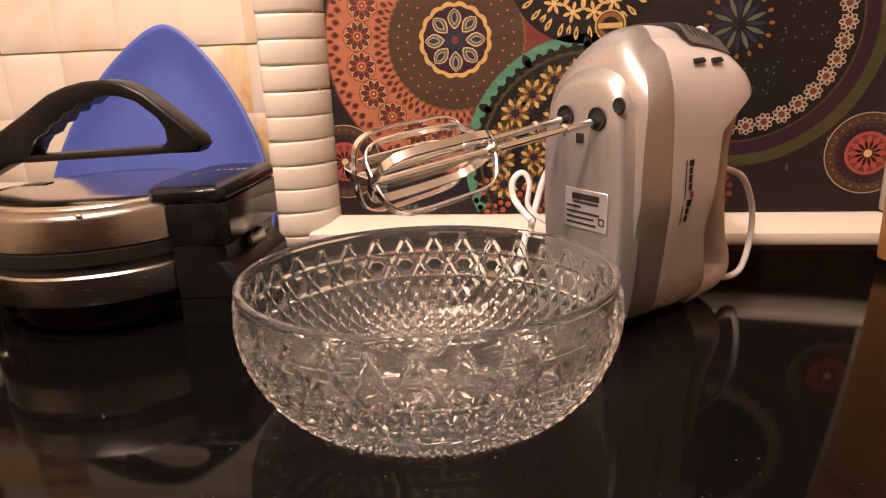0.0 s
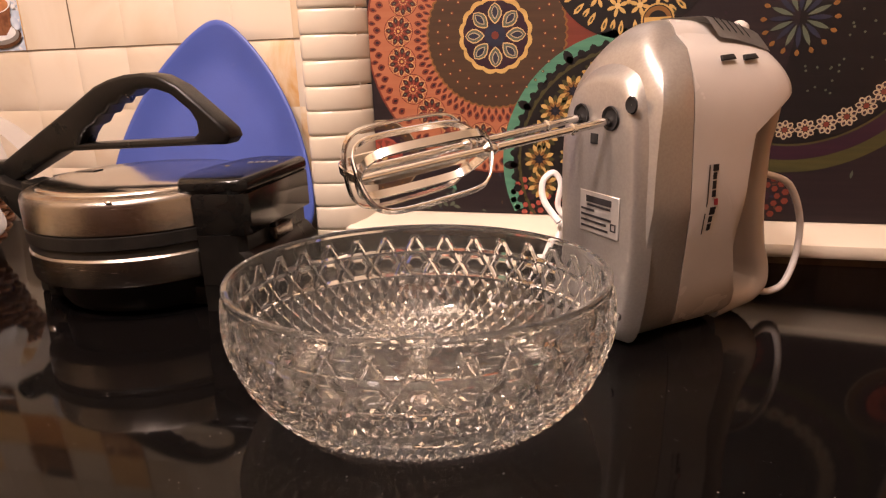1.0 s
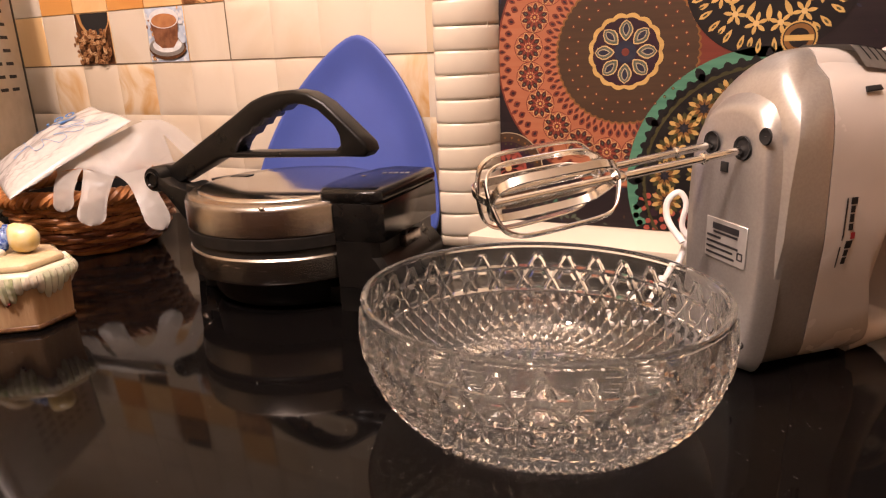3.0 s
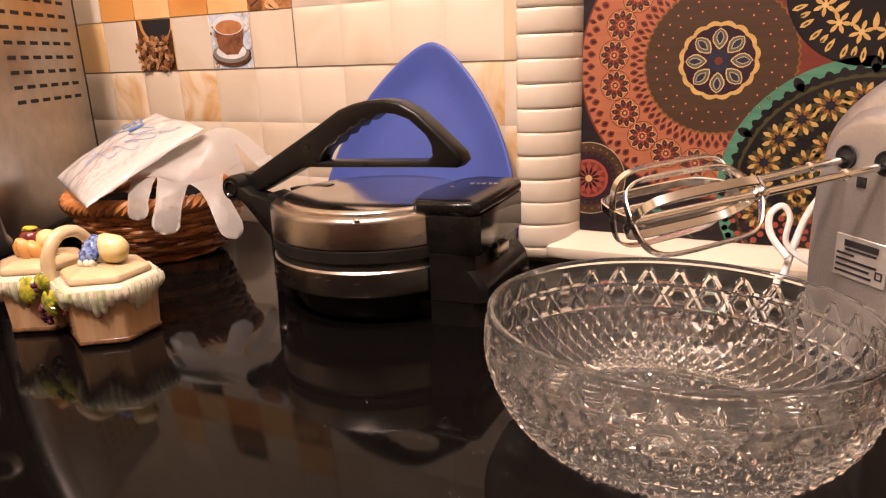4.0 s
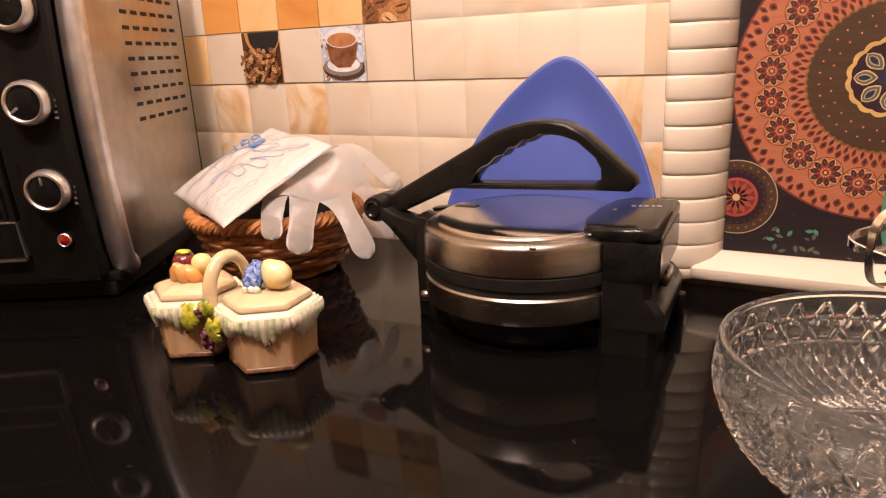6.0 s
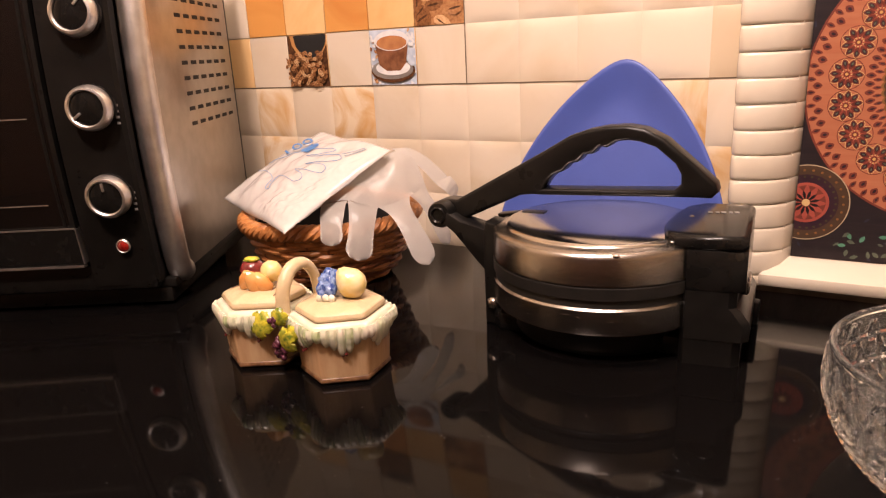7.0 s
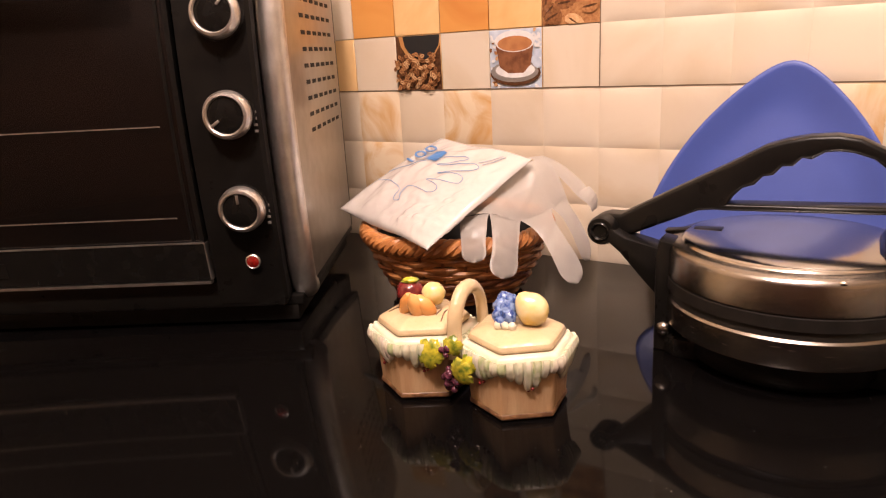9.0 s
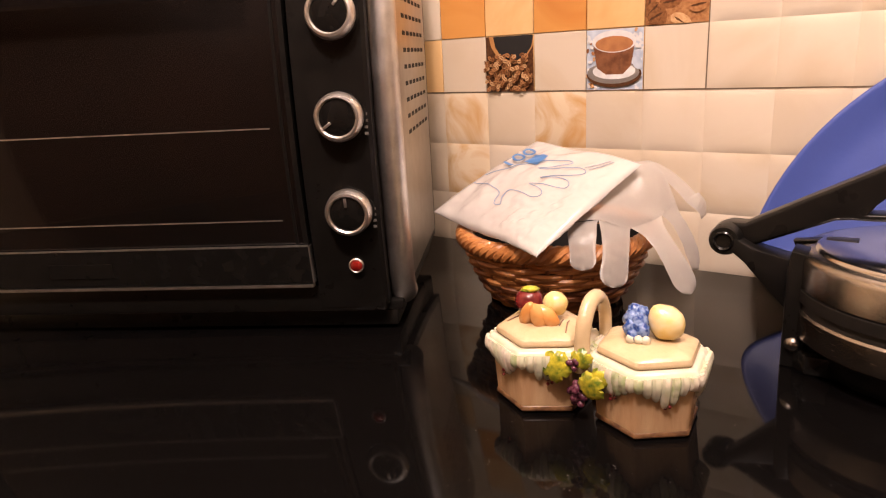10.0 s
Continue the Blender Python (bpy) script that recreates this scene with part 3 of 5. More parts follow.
# ---- oven in the corner ----
def oven():
    ov = thing("toaster_oven", pose(-0.773, 0.548, 0, 0, 0, 29), "countertop toaster oven with black front and satin steel sides", "oven")
    # local: x to the right along the front (front spans -0.62..0), y into the depth, z up
    W, DP, Z0, Z1 = 0.62, 0.345, 0.028, 0.405

    def bow(z):
        t = (z - Z0) / (Z1 - Z0)
        return -0.030 * math.sin(math.pi * min(1, max(0, 0.08 + 0.62 * t))) + 0.028 + 0.014 * t * t

    # steel side cheek following the bowed front
    front = [(bow(Z0 + (Z1 - Z0) * i / 12), Z0 + (Z1 - Z0) * i / 12) for i in range(13)]
    shell = [(y + 0.036, z) for y, z in front] + [(0.16, Z1 + 0.004), (DP, Z1), (DP, Z0)]
    for x0, x1 in ((-0.012, 0.0), (-W, -W + 0.012)):
        part("side_panel", prism(shell, x0, x1, "yz", 0.002), OVEN_STEEL, ov, "satin steel side with punched slots")
    part("top_panel", box(-W, 0, 0.06, DP, Z1 - 0.004, Z1 + 0.008, 0.003), OVEN_STEEL, ov, "satin steel top")
    part("back_panel", box(-W, 0, DP - 0.002, DP + 0.006, Z0, Z1, 0.002), BLACK_PLASTIC, ov)
    part("floor_panel", box(-W, 0, 0.03, DP, Z0 - 0.006, Z0 + 0.004, 0.001), BLACK_PLASTIC, ov)
    # rounded steel edge trim
    for x in (-0.002, -W + 0.002):
        pts = [(x, y + 0.029, z) for y, z in front]
        pts = [(x, pts[0][1] + 0.012, Z0 + 0.006), (x, pts[0][1] + 0.002, Z0 + 0.010)] + pts[1:] + [(x, pts[-1][1] + 0.03, Z1 + 0.006)]
        part("edge_trim", tube(smooth_path(pts, 3), 0.0142, 16, flat=1.0), TRIM_STEEL, ov, "rounded satin steel edge")
    # black control face
    face = bmesh.new()
    rows = []
    for i in range(25):
        z = Z0 + 0.004 + (Z1 - Z0 - 0.008) * i / 24
        rows.append([face.verts.new((x, bow(z) + dy, z)) for x, dy in ((-0.0125, 0.012), (-0.0125, 0.000), (-0.016, -0.004), (-0.050, -0.007), (-0.083, -0.007), (-0.083, 0.012))])
    for a, b in zip(rows, rows[1:]):
        for k in range(5):
            face.faces.new((a[k], a[k + 1], b[k + 1], b[k]))
    part("control_face", face, BLACK_PLASTIC, ov, "black control face with steel-ringed knobs")
    # door
    door = new("door")
    door.parent = ov
    door["label"] = "black glass door, closed"

    def slab(name, x0, x1, za, zb, out, material, n=10, thick=0.012, label=""):
        bm = bmesh.new()
        rr = []
        for i in range(n + 1):
            z = za + (zb - za) * i / n
            y = bow(z) - 0.007 - out
            rr.append([bm.verts.new(c) for c in ((x0, y + thick, z), (x0, y, z), (x1, y, z), (x1, y + thick, z))])
        for a, b in zip(rr, rr[1:]):
            for k in range(4):
                bm.faces.new((a[k], a[(k + 1) % 4], b[(k + 1) % 4], b[k]))
        bm.faces.new(rr[0][::-1])
        bm.faces.new(rr[-1])
        return part(name, bm, material, door, label)

    slab("glass", -0.535, -0.092, 0.104, 0.372, 0.001, BLACK_GLASS, label="dark reflecting door glass")
    slab("lower_band", -0.535, -0.087, 0.062, 0.1025, 0.005, BLACK_GLOSS, label="glossy black lower door band")
    slab("nameplate", -0.372, -0.300, 0.072, 0.088, 0.0056, BLACK_PLASTIC, 2, 0.002, "small dark embossed plate")
    slab("stile", -0.0915, -0.0865, 0.104, 0.376, 0.003, BLACK_PLASTIC, label="ridged door edge")
    slab("stile", -0.0995, -0.0965, 0.104, 0.376, 0.0025, BLACK_PLASTIC)
    slab("bright_line", -0.535, -0.087, 0.0575, 0.0605, 0.006, TRIM_STEEL, 2, 0.008, "thin bright strip under the door")
    slab("bright_edge", -0.0868, -0.0856, 0.062, 0.1025, 0.0052, TRIM_STEEL, 4, 0.010)
    slab("band_lip", -0.535, -0.087, 0.1022, 0.1036, 0.0055, TRIM_STEEL, 1, 0.003)
    slab("handle", -0.49, -0.12, 0.352, 0.366, 0.035, TRIM_STEEL, 2, 0.012)
    for x in (-0.475, -0.135):
        part("bracket", box(x - 0.006, x + 0.006, bow(0.36) - 0.032, bow(0.36) - 0.004, 0.353, 0.365, 0.001), TRIM_STEEL, door)
    # racks that show behind the glass as thin bright lines
    for z in (0.1290, 0.2205):
        part("rack", box(-0.53, -0.11, bow(z) - 0.0086, bow(z) - 0.0078, z, z + 0.0012), TRIM_STEEL, door, "thin bright rack edge")
    part("sill", box(-0.605, -0.014, bow(0.045) - 0.004, bow(0.045) + 0.03, Z0 - 0.002, 0.0565, 0.004), BLACK_PLASTIC, ov, "black front sill")
    part("far_face", box(-0.607, -0.536, bow(0.2) - 0.006, bow(0.2) + 0.03, 0.06, 0.38, 0.004), BLACK_PLASTIC, ov)
    for z, ang in ((0.138, 92), (0.2295, 215), (0.3205, 50)):
        y = bow(z) - 0.0075
        slope = math.degrees(math.atan((bow(z + 0.01) - bow(z - 0.01)) / 0.02))
        m = pose(-0.0405, y, z, 90 - slope, 0, 0)
        knob = new("knob")
        knob.parent = ov
        knob.matrix_local = m
        knob["label"] = "black knob with a bright steel ring"
        part("ring", lathe([(0.0172, 0.0), (0.0228, 0.0), (0.0232, 0.004), (0.0226, 0.011), (0.0208, 0.0145), (0.0186, 0.0150), (0.0172, 0.0135)], 48, closed=True), TRIM_STEEL, knob, "bright steel ring")
        part("cap", lathe([(0.0250, 0.0), (0.0250, 0.003), (0.0170, 0.0032), (0.0170, 0.0125), (0.0130, 0.0138), (0.0001, 0.0138)], 40, cap_bottom=True), BLACK_GLOSS, knob)
        part("pointer", join(bmesh.new(), box(0.0075, 0.0165, -0.0014, 0.0014, 0.0138, 0.0152, 0.0004), pose(0, 0, 0, 0, 0, ang)), TRIM_STEEL, knob, "small bright pointer")
    lampm = pose(-0.0405, bow(0.0795) - 0.0073, 0.0795, 90, 0, 0)
    pilot = new("pilot_lamp")
    pilot.parent = ov
    pilot.matrix_local = lampm
    part("bezel", lathe([(0.0062, 0), (0.0078, 0), (0.0078, 0.002), (0.0068, 0.0028), (0.0062, 0.0022)], 24, closed=True), TRIM_STEEL, pilot)
    part("lens", lathe([(0.0063, 0.0), (0.0062, 0.002), (0.0035, 0.0038), (0.0001, 0.0043)], 20, cap_bottom=True), RED_LENS, pilot, "red pilot lens")
    # printed scale beside the knobs
    for z in (0.138, 0.2295):
        for k in range(4):
            part("marking", box(-0.0185, -0.0150, bow(z) - 0.0072, bow(z) - 0.0066, z - 0.018 + 0.006 * k, z - 0.0155 + 0.006 * k), GREY_INSERT, ov)
    # punched slots in the near side
    for r in range(9):
        z = 0.343 - 0.0185 * r
        n = 6
        for c in range(n):
            y = 0.145 + 0.030 * c + 0.001 * r
            part("slot", box(-0.001, 0.0004, y, y + 0.019, z - 0.0024, z + 0.0024, 0.0003, 1), DARK_HOLE, ov)
    # added block: fills the space under the oven so that it stays black
    part("underbody", box(-W + 0.006, -0.006, bow(0.045) + 0.012, DP - 0.02, 0.004, Z0 - 0.0065, 0.002), BLACK_PLASTIC, ov, "added black block keeping the gap under the oven dark")
    for x in (-0.57, -0.05):
        for y in (0.07, 0.31):
            part("foot", join(bmesh.new(), lathe([(0.012, 0), (0.014, 0.004), (0.015, Z0 - 0.004)], 16, cap_bottom=True, cap_top=True), pose(x, y, 0)), BLACK_PLASTIC, ov)
    return ov


oven()


# ---- flatbread maker ----
def flatbread_maker():
    cx, cy = -0.330, 0.701
    mk = thing("flatbread_maker", pose(cx, cy, 0), "round steel flatbread maker with black handle, lid closed", "flatbread maker")
    R = 0.1028
    part("lower_shell", lathe([(0.080, 0.0285), (R - 0.005, 0.0290), (R - 0.001, 0.0315), (R, 0.035), (R, 0.0535), (R - 0.002, 0.0555), (0.08, 0.0560)], 96, cap_bottom=True), STEEL, mk, "steel lower shell")
    # dark band, flush with the shells, paints the shade of the open gap
    part("gasket", lathe([(R - 0.004, 0.0545), (R - 0.0015, 0.0560), (R - 0.0030, 0.0620), (R + 0.0002, 0.0632), (R + 0.0002, 0.0735), (R - 0.006, 0.0765)], 96), DARK_IRON, mk, "dark band standing in for the shaded gap between the cooking plates")
    part("cooking_plate", lathe([(0.0005, 0.062), (R - 0.005, 0.0640), (R - 0.005, 0.076), (0.0005, 0.078)], 48), DARK_IRON, mk)
    part("lid_rim", lathe([(R - 0.004, 0.0748), (R, 0.0755), (R, 0.0980), (R - 0.0012, 0.1015), (R - 0.0045, 0.1036), (R - 0.0085, 0.1040), (0.0905, 0.1050)], 128), STEEL, mk, "satin steel lid rim")
    part("lid", lathe([(0.0905, 0.1050), (0.0890, 0.1068), (0.0860, 0.1076), (0.050, 0.1084), (0.0005, 0.1086)], 128), STEEL_TOP, mk, "polished steel lid reflecting the wall")
    # brighter chrome bead makes the glint where the lid edge is dented
    part("dent", blob((0.040, -0.0935, 0.1020), (0.0032, 0.0018, 0.0018), 10), CHROME, mk, "chrome bead standing in for the glint of a small dent on the lid edge")
    part("base", lathe([(0.060, 0.002), (0.080, 0.003), (0.084, 0.010), (0.082, 0.030), (0.06, 0.030)], 64, cap_bottom=True), BLACK_PLASTIC, mk, "black base")
    part("base_skirt", prism([(-0.100, -0.036), (-0.085, -0.050), (0.100, -0.044), (0.118, -0.030), (0.112, 0.060), (-0.080, 0.060), (-0.102, 0.010)], 0.0, 0.018, "xy", 0.003), BLACK_PLASTIC, mk, "black base skirt resting on the worktop")
    part("left_post", prism([(-0.106, 0.0), (-0.088, 0.0), (-0.088, 0.060), (-0.092, 0.104), (-0.104, 0.106), (-0.107, 0.090)], -0.040, -0.010, "xz", 0.003), BLACK_PLASTIC, mk, "black hinge post")
    part("clip", join(bmesh.new(), lathe([(0.0005, 0.0045), (0.004, 0.004), (0.0066, 0.0015), (0.007, 0)], 16), pose(-0.0970, -0.0405, 0.0225, 90, 0, 0)), STEEL, mk, "small steel rivet cap")
    # hinge arm up to the pivot
    part("hinge_bracket", prism([(-0.082, 0.060), (-0.076, 0.090), (-0.122, 0.100), (-0.136, 0.108), (-0.146, 0.100), (-0.128, 0.086), (-0.104, 0.060), (-0.090, 0.046)], -0.006, 0.022, "xz", 0.0025), BLACK_PLASTIC, mk, "black hinge bracket")
    part("lid_strap", prism([(-0.090, 0.094), (-0.062, 0.0985), (-0.052, 0.1015), (-0.044, 0.1040), (-0.044, 0.1070), (-0.054, 0.1065), (-0.066, 0.106), (-0.094, 0.102)], 0.026, 0.040, "xz", 0.0015), BLACK_PLASTIC, mk, "black strap across the lid")
    piv = part("pivot", join(bmesh.new(), lathe([(0.0005, 0.0), (0.0115, 0.0), (0.0135, 0.002), (0.0140, 0.006), (0.0140, 0.030), (0.0125, 0.034), (0.0005, 0.034)], 32), pose(-0.146, 0.029, 0.104, 90, 0, 0)), BLACK_PLASTIC, mk, "round black pivot")
    part("pivot_cap", join(bmesh.new(), lathe([(0.0060, 0.0), (0.0088, 0.0), (0.0092, 0.002), (0.0078, 0.003), (0.0060, 0.0012)], 24, closed=True), pose(-0.146, -0.0045, 0.104, 90, 0, 0)), BLACK_GLOSS, piv)
    # handle with finger grooves and an opening
    outer = [(-0.157, 0.113), (-0.146, 0.118), (-0.132, 0.118), (-0.082, 0.146), (-0.042, 0.168), (-0.012, 0.1855), (0.004, 0.191), (0.021, 0.1945), (0.040, 0.1955), (0.056, 0.193), (0.074, 0.184), (0.093, 0.168), (0.108, 0.155), (0.117, 0.147), (0.119, 0.140), (0.114, 0.1345), (0.092, 0.134), (-0.040, 0.1285), (-0.050, 0.1285), (-0.062, 0.127), (-0.120, 0.100), (-0.142, 0.091), (-0.154, 0.096)]
    grip = [(-0.0385, 0.1345), (0.040, 0.1380), (0.083, 0.1400), (0.0885, 0.145), (0.088, 0.154), (0.083, 0.163), (0.066, 0.177), (0.052, 0.1815), (0.042, 0.1825), (0.032, 0.1815), (0.023, 0.1755), (0.016, 0.1765), (0.010, 0.1695), (0.002, 0.1690), (-0.004, 0.1615), (-0.012, 0.1600), (-0.018, 0.1525), (-0.027, 0.1495), (-0.034, 0.142)]
    hd = part("handle", prism(outer, 0.009, 0.033, "xz", 0.0035, 3, grip), BLACK_PLASTIC, mk, "black handle with moulded finger grooves", angle=50)
    for x, z, r in ((-0.030, 0.1625, 0.0045), (-0.012, 0.1720, 0.0042), (-0.085, 0.133, 0.0022), (0.098, 0.1430, 0.0022)):
        part("rivet", join(bmesh.new(), lathe([(0.0004, 0.0), (r * 0.6, 0.0002), (r, -0.001), (r * 1.25, 0.0)], 16), pose(x, 0.0092, z, 90, 0, 0)), BLACK_GLOSS, hd)
    for ob in mk.children:
        if ob.name.split(".")[0] in ("hinge_bracket", "lid_strap", "pivot", "handle"):
            ob.location = (-0.015, -0.025, 0.002)
    # latch and control housing
    bx = new("control_box")
    bx.parent = mk
    bx["label"] = "black control box with a recessed latch"
    plan = [(0.089, -0.056), (0.128, -0.050), (0.134, -0.044), (0.128, 0.070), (0.122, 0.076), (0.096, 0.074), (0.087, 0.050), (0.083, 0.000), (0.084, -0.048)]
    lobe = [(0.078, -0.056), (0.128, -0.050), (0.134, -0.044), (0.128, 0.070), (0.122, 0.076), (0.082, 0.073), (0.068, 0.055), (0.062, 0.020), (0.062, -0.018), (0.068, -0.044)]
    part("top_cover", prism(lobe, 0.1000, 0.1138, "xy", 0.0050, 3), BLACK_GLOSS, bx, "glossy black top cover")
    part("upper_case", prism(plan, 0.066, 0.1015, "xy", 0.002, 2), BLACK_GLOSS, bx, "glossy black upper case")
    # lower case: straight front, flared skirt on the outer side, set-back foot
    bm = bmesh.new()
    rings = []
    for z, out in ((0.0, -0.001), (0.0200, -0.001), (0.0230, 0.000), (0.0235, 0.005), (0.0350, 0.006), (0.0400, 0.0045), (0.0500, -0.0030), (0.0520, -0.0060), (0.0665, -0.0060)):
        rings.append([bm.verts.new((x + (out if x > 0.11 else 0.0), y + (min(0, out) * 0.3 if y > 0.05 else 0.0), z)) for x, y in plan])
    for a, b in zip(rings, rings[1:]):
        for k in range(len(plan)):
            bm.faces.new((a[k], a[(k + 1) % len(plan)], b[(k + 1) % len(plan)], b[k]))
    bm.faces.new(rings[0][::-1])
    bm.faces.new(rings[-1])
    part("lower_case", bm, BLACK_PLASTIC, bx, "matte black lower case with a flared skirt", angle=25)
    part("skirt_foot", box(0.118, 0.139, 0.052, 0.066, 0.0, 0.0235, 0.002), BLACK_PLASTIC, bx)
    part("skirt_rib", box(0.122, 0.1325, -0.004, 0.000, 0.0500, 0.0662, 0.0006), BLACK_PLASTIC, bx)
    part("latch", join(bmesh.new(), box(-0.016, 0.016, -0.004, 0.004, -0.006, 0.006, 0.0015), pose(0.129, 0.010, 0.057, 0, 0, 92)), STEEL, bx, "small steel latch plate")
    for k, (w, x) in enumerate(((0.004, 0.088), (0.003, 0.094), (0.004, 0.099), (0.003, 0.105), (0.004, 0.110))):
        part("lettering", join(bmesh.new(), box(-w / 2, w / 2, -0.003, 0.003, 0, 0.0004), pose(x + 0.005, 0.030 + 0.0016 * k, 0.1138, 0, 0, 14)), GREY_INSERT, bx)
    part("screw", join(bmesh.new(), lathe([(0.0003, 0.0006), (0.002, 0.0004), (0.0024, 0)], 12), pose(0.080, 0.012, 0.1138)), STEEL, bx)
    return mk


flatbread_maker()


# ---- blue plate leaning on the wall ----
def blue_plate():
    def radius(a):
        # rounded triangle: three shallow arcs with soft corners
        total = 0.0
        for k in (30, 150, 270):
            th = a - radians(k)
            reach = -0.188 * math.cos(th) + math.sqrt(0.300 ** 2 - (0.188 * math.sin(th)) ** 2)
            total += reach ** -13
        return total ** (-1 / 13)

    n, rings = 120, [(0.0, 0.010), (0.3, 0.010), (0.62, 0.010), (0.74, 0.0085), (0.86, 0.0035), (0.955, -0.0005), (0.985, -0.0015), (1.0, -0.0005), (1.0, 0.0015), (0.985, 0.0025), (0.95, 0.004), (0.85, 0.0085), (0.73, 0.013), (0.6, 0.0135), (0.0, 0.0135)]
    bm = bmesh.new()
    vs = []
    for k, d in rings:
        if k == 0:
            vs.append([bm.verts.new((0, d, 0))])
        else:
            vs.append([bm.verts.new((k * radius(2 * math.pi * i / n) * math.cos(2 * math.pi * i / n), d, k * radius(2 * math.pi * i / n) * math.sin(2 * math.pi * i / n))) for i in range(n)])
    for a, b in zip(vs, vs[1:]):
        for i in range(n):
            if len(a) == 1:
                bm.faces.new((a[0], b[i], b[(i + 1) % n]))
            elif len(b) == 1:
                bm.faces.new((a[i], a[(i + 1) % n], b[0]))
            else:
                bm.faces.new((a[i], a[(i + 1) % n], b[(i + 1) % n], b[i]))
    ob = part("plate", bm, BLUE_PLASTIC, angle=70)
    ob.matrix_world = pose(-0.364, 0.852, 0.1035, -14, 2.5, 0)
    return tagged(ob, "matte blue rounded triangular plate leaning against the tiles", "plate")


blue_plate()


# ---- wicker basket ----
def wicker_basket():
    cx, cy = -0.693, 0.748
    bk = thing("wicker_basket", pose(cx, cy, 0), "round varnished wicker basket holding plastic gloves", "basket")

    def rr(z):
        return 0.066 + 0.042 * (z / 0.075) ** 0.6

    rnd = random.Random(3)
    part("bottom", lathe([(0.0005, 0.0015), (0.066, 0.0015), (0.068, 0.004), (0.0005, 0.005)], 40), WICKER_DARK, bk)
    for layer in range(12):
        z = 0.004 + 0.0054 * layer
        pts = []
        n = 96
        for i in range(n):
            a = 2 * math.pi * i / n
            weave = 0.0022 * math.cos(13 * a + math.pi * layer)
            r = rr(z) + weave + 0.0006 * math.sin(5 * a + layer)
            pts.append((r * math.cos(a), r * math.sin(a), z + 0.0012 * math.sin(3 * a + layer * 1.7)))
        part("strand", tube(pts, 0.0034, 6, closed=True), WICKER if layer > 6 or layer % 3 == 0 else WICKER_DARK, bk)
    for k in range(26):
        a = 2 * math.pi * k / 26
        pts = [((rr(z) - 0.001) * math.cos(a), (rr(z) - 0.001) * math.sin(a), z) for z in (0.003, 0.02, 0.04, 0.06, 0.072)]
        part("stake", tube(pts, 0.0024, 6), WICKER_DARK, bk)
    # braided rim of three twisting strands
    for s in range(4):
        pts = []
        for i in range(160):
            a = 2 * math.pi * i / 160
            ph = 17 * a + s * math.pi / 2
            r = 0.1065 + 0.0058 * math.cos(ph)
            pts.append((r * math.cos(a), r * math.sin(a), 0.0765 + 0.0058 * math.sin(ph) + 0.001 * math.sin(4 * a)))
        part("braid", tube(pts, 0.0052, 7, closed=True), WICKER, bk, "braided rim strand")
    # near-black inner sheet paints the shade inside the basket
    part("lining", lathe([(0.0005, 0.006), (0.058, 0.006), (0.082, 0.030), (0.100, 0.066), (0.102, 0.066), (0.084, 0.029), (0.060, 0.004)], 40), DARK_HOLE, bk, "near-black sheet standing in for the shade inside the basket")
    return bk


wicker_basket()


def sheet(corner, nu, nv, lift, thick):
    """A soft sheet over four corners (00, 10, 11, 01) with a height and crease function."""
    bm = bmesh.new()
    c = [Vector(p) for p in corner]
    nrm = (c[1] - c[0]).cross(c[3] - c[0]).normalized()
    if nrm.z < 0:
        nrm = -nrm
    top, low = [], []
    for j in range(nv + 1):
        rt, rl = [], []
        for i in range(nu + 1):
            u, v = i / nu, j / nv
            p = c[0] * (1 - u) * (1 - v) + c[1] * u * (1 - v) + c[2] * u * v + c[3] * (1 - u) * v
            a, b = lift(u, v)
            rt.append(bm.verts.new(p + nrm * a))
            rl.append(bm.verts.new(p + nrm * b))
        top.append(rt)
        low.append(rl)
    for g in (top, low):
        for j in range(nv):
            for i in range(nu):
                bm.faces.new((g[j][i], g[j][i + 1], g[j + 1][i + 1], g[j + 1][i]))
    rim = [(0, i) for i in range(nu)] + [(j, nu) for j in range(nv)] + [(nv, nu - i) for i in range(nu)] + [(nv - j, 0) for j in range(nv)]
    for k in range(len(rim)):
        (j0, i0), (j1, i1) = rim[k], rim[(k + 1) % len(rim)]
        bm.faces.new((top[j0][i0], top[j1][i1], low[j1][i1], low[j0][i0]))
    return bm, nrm


BAG = [(-0.836, 0.706, 0.093), (-0.648, 0.610, 0.089), (-0.590, 0.738, 0.161), (-0.744, 0.806, 0.169)]


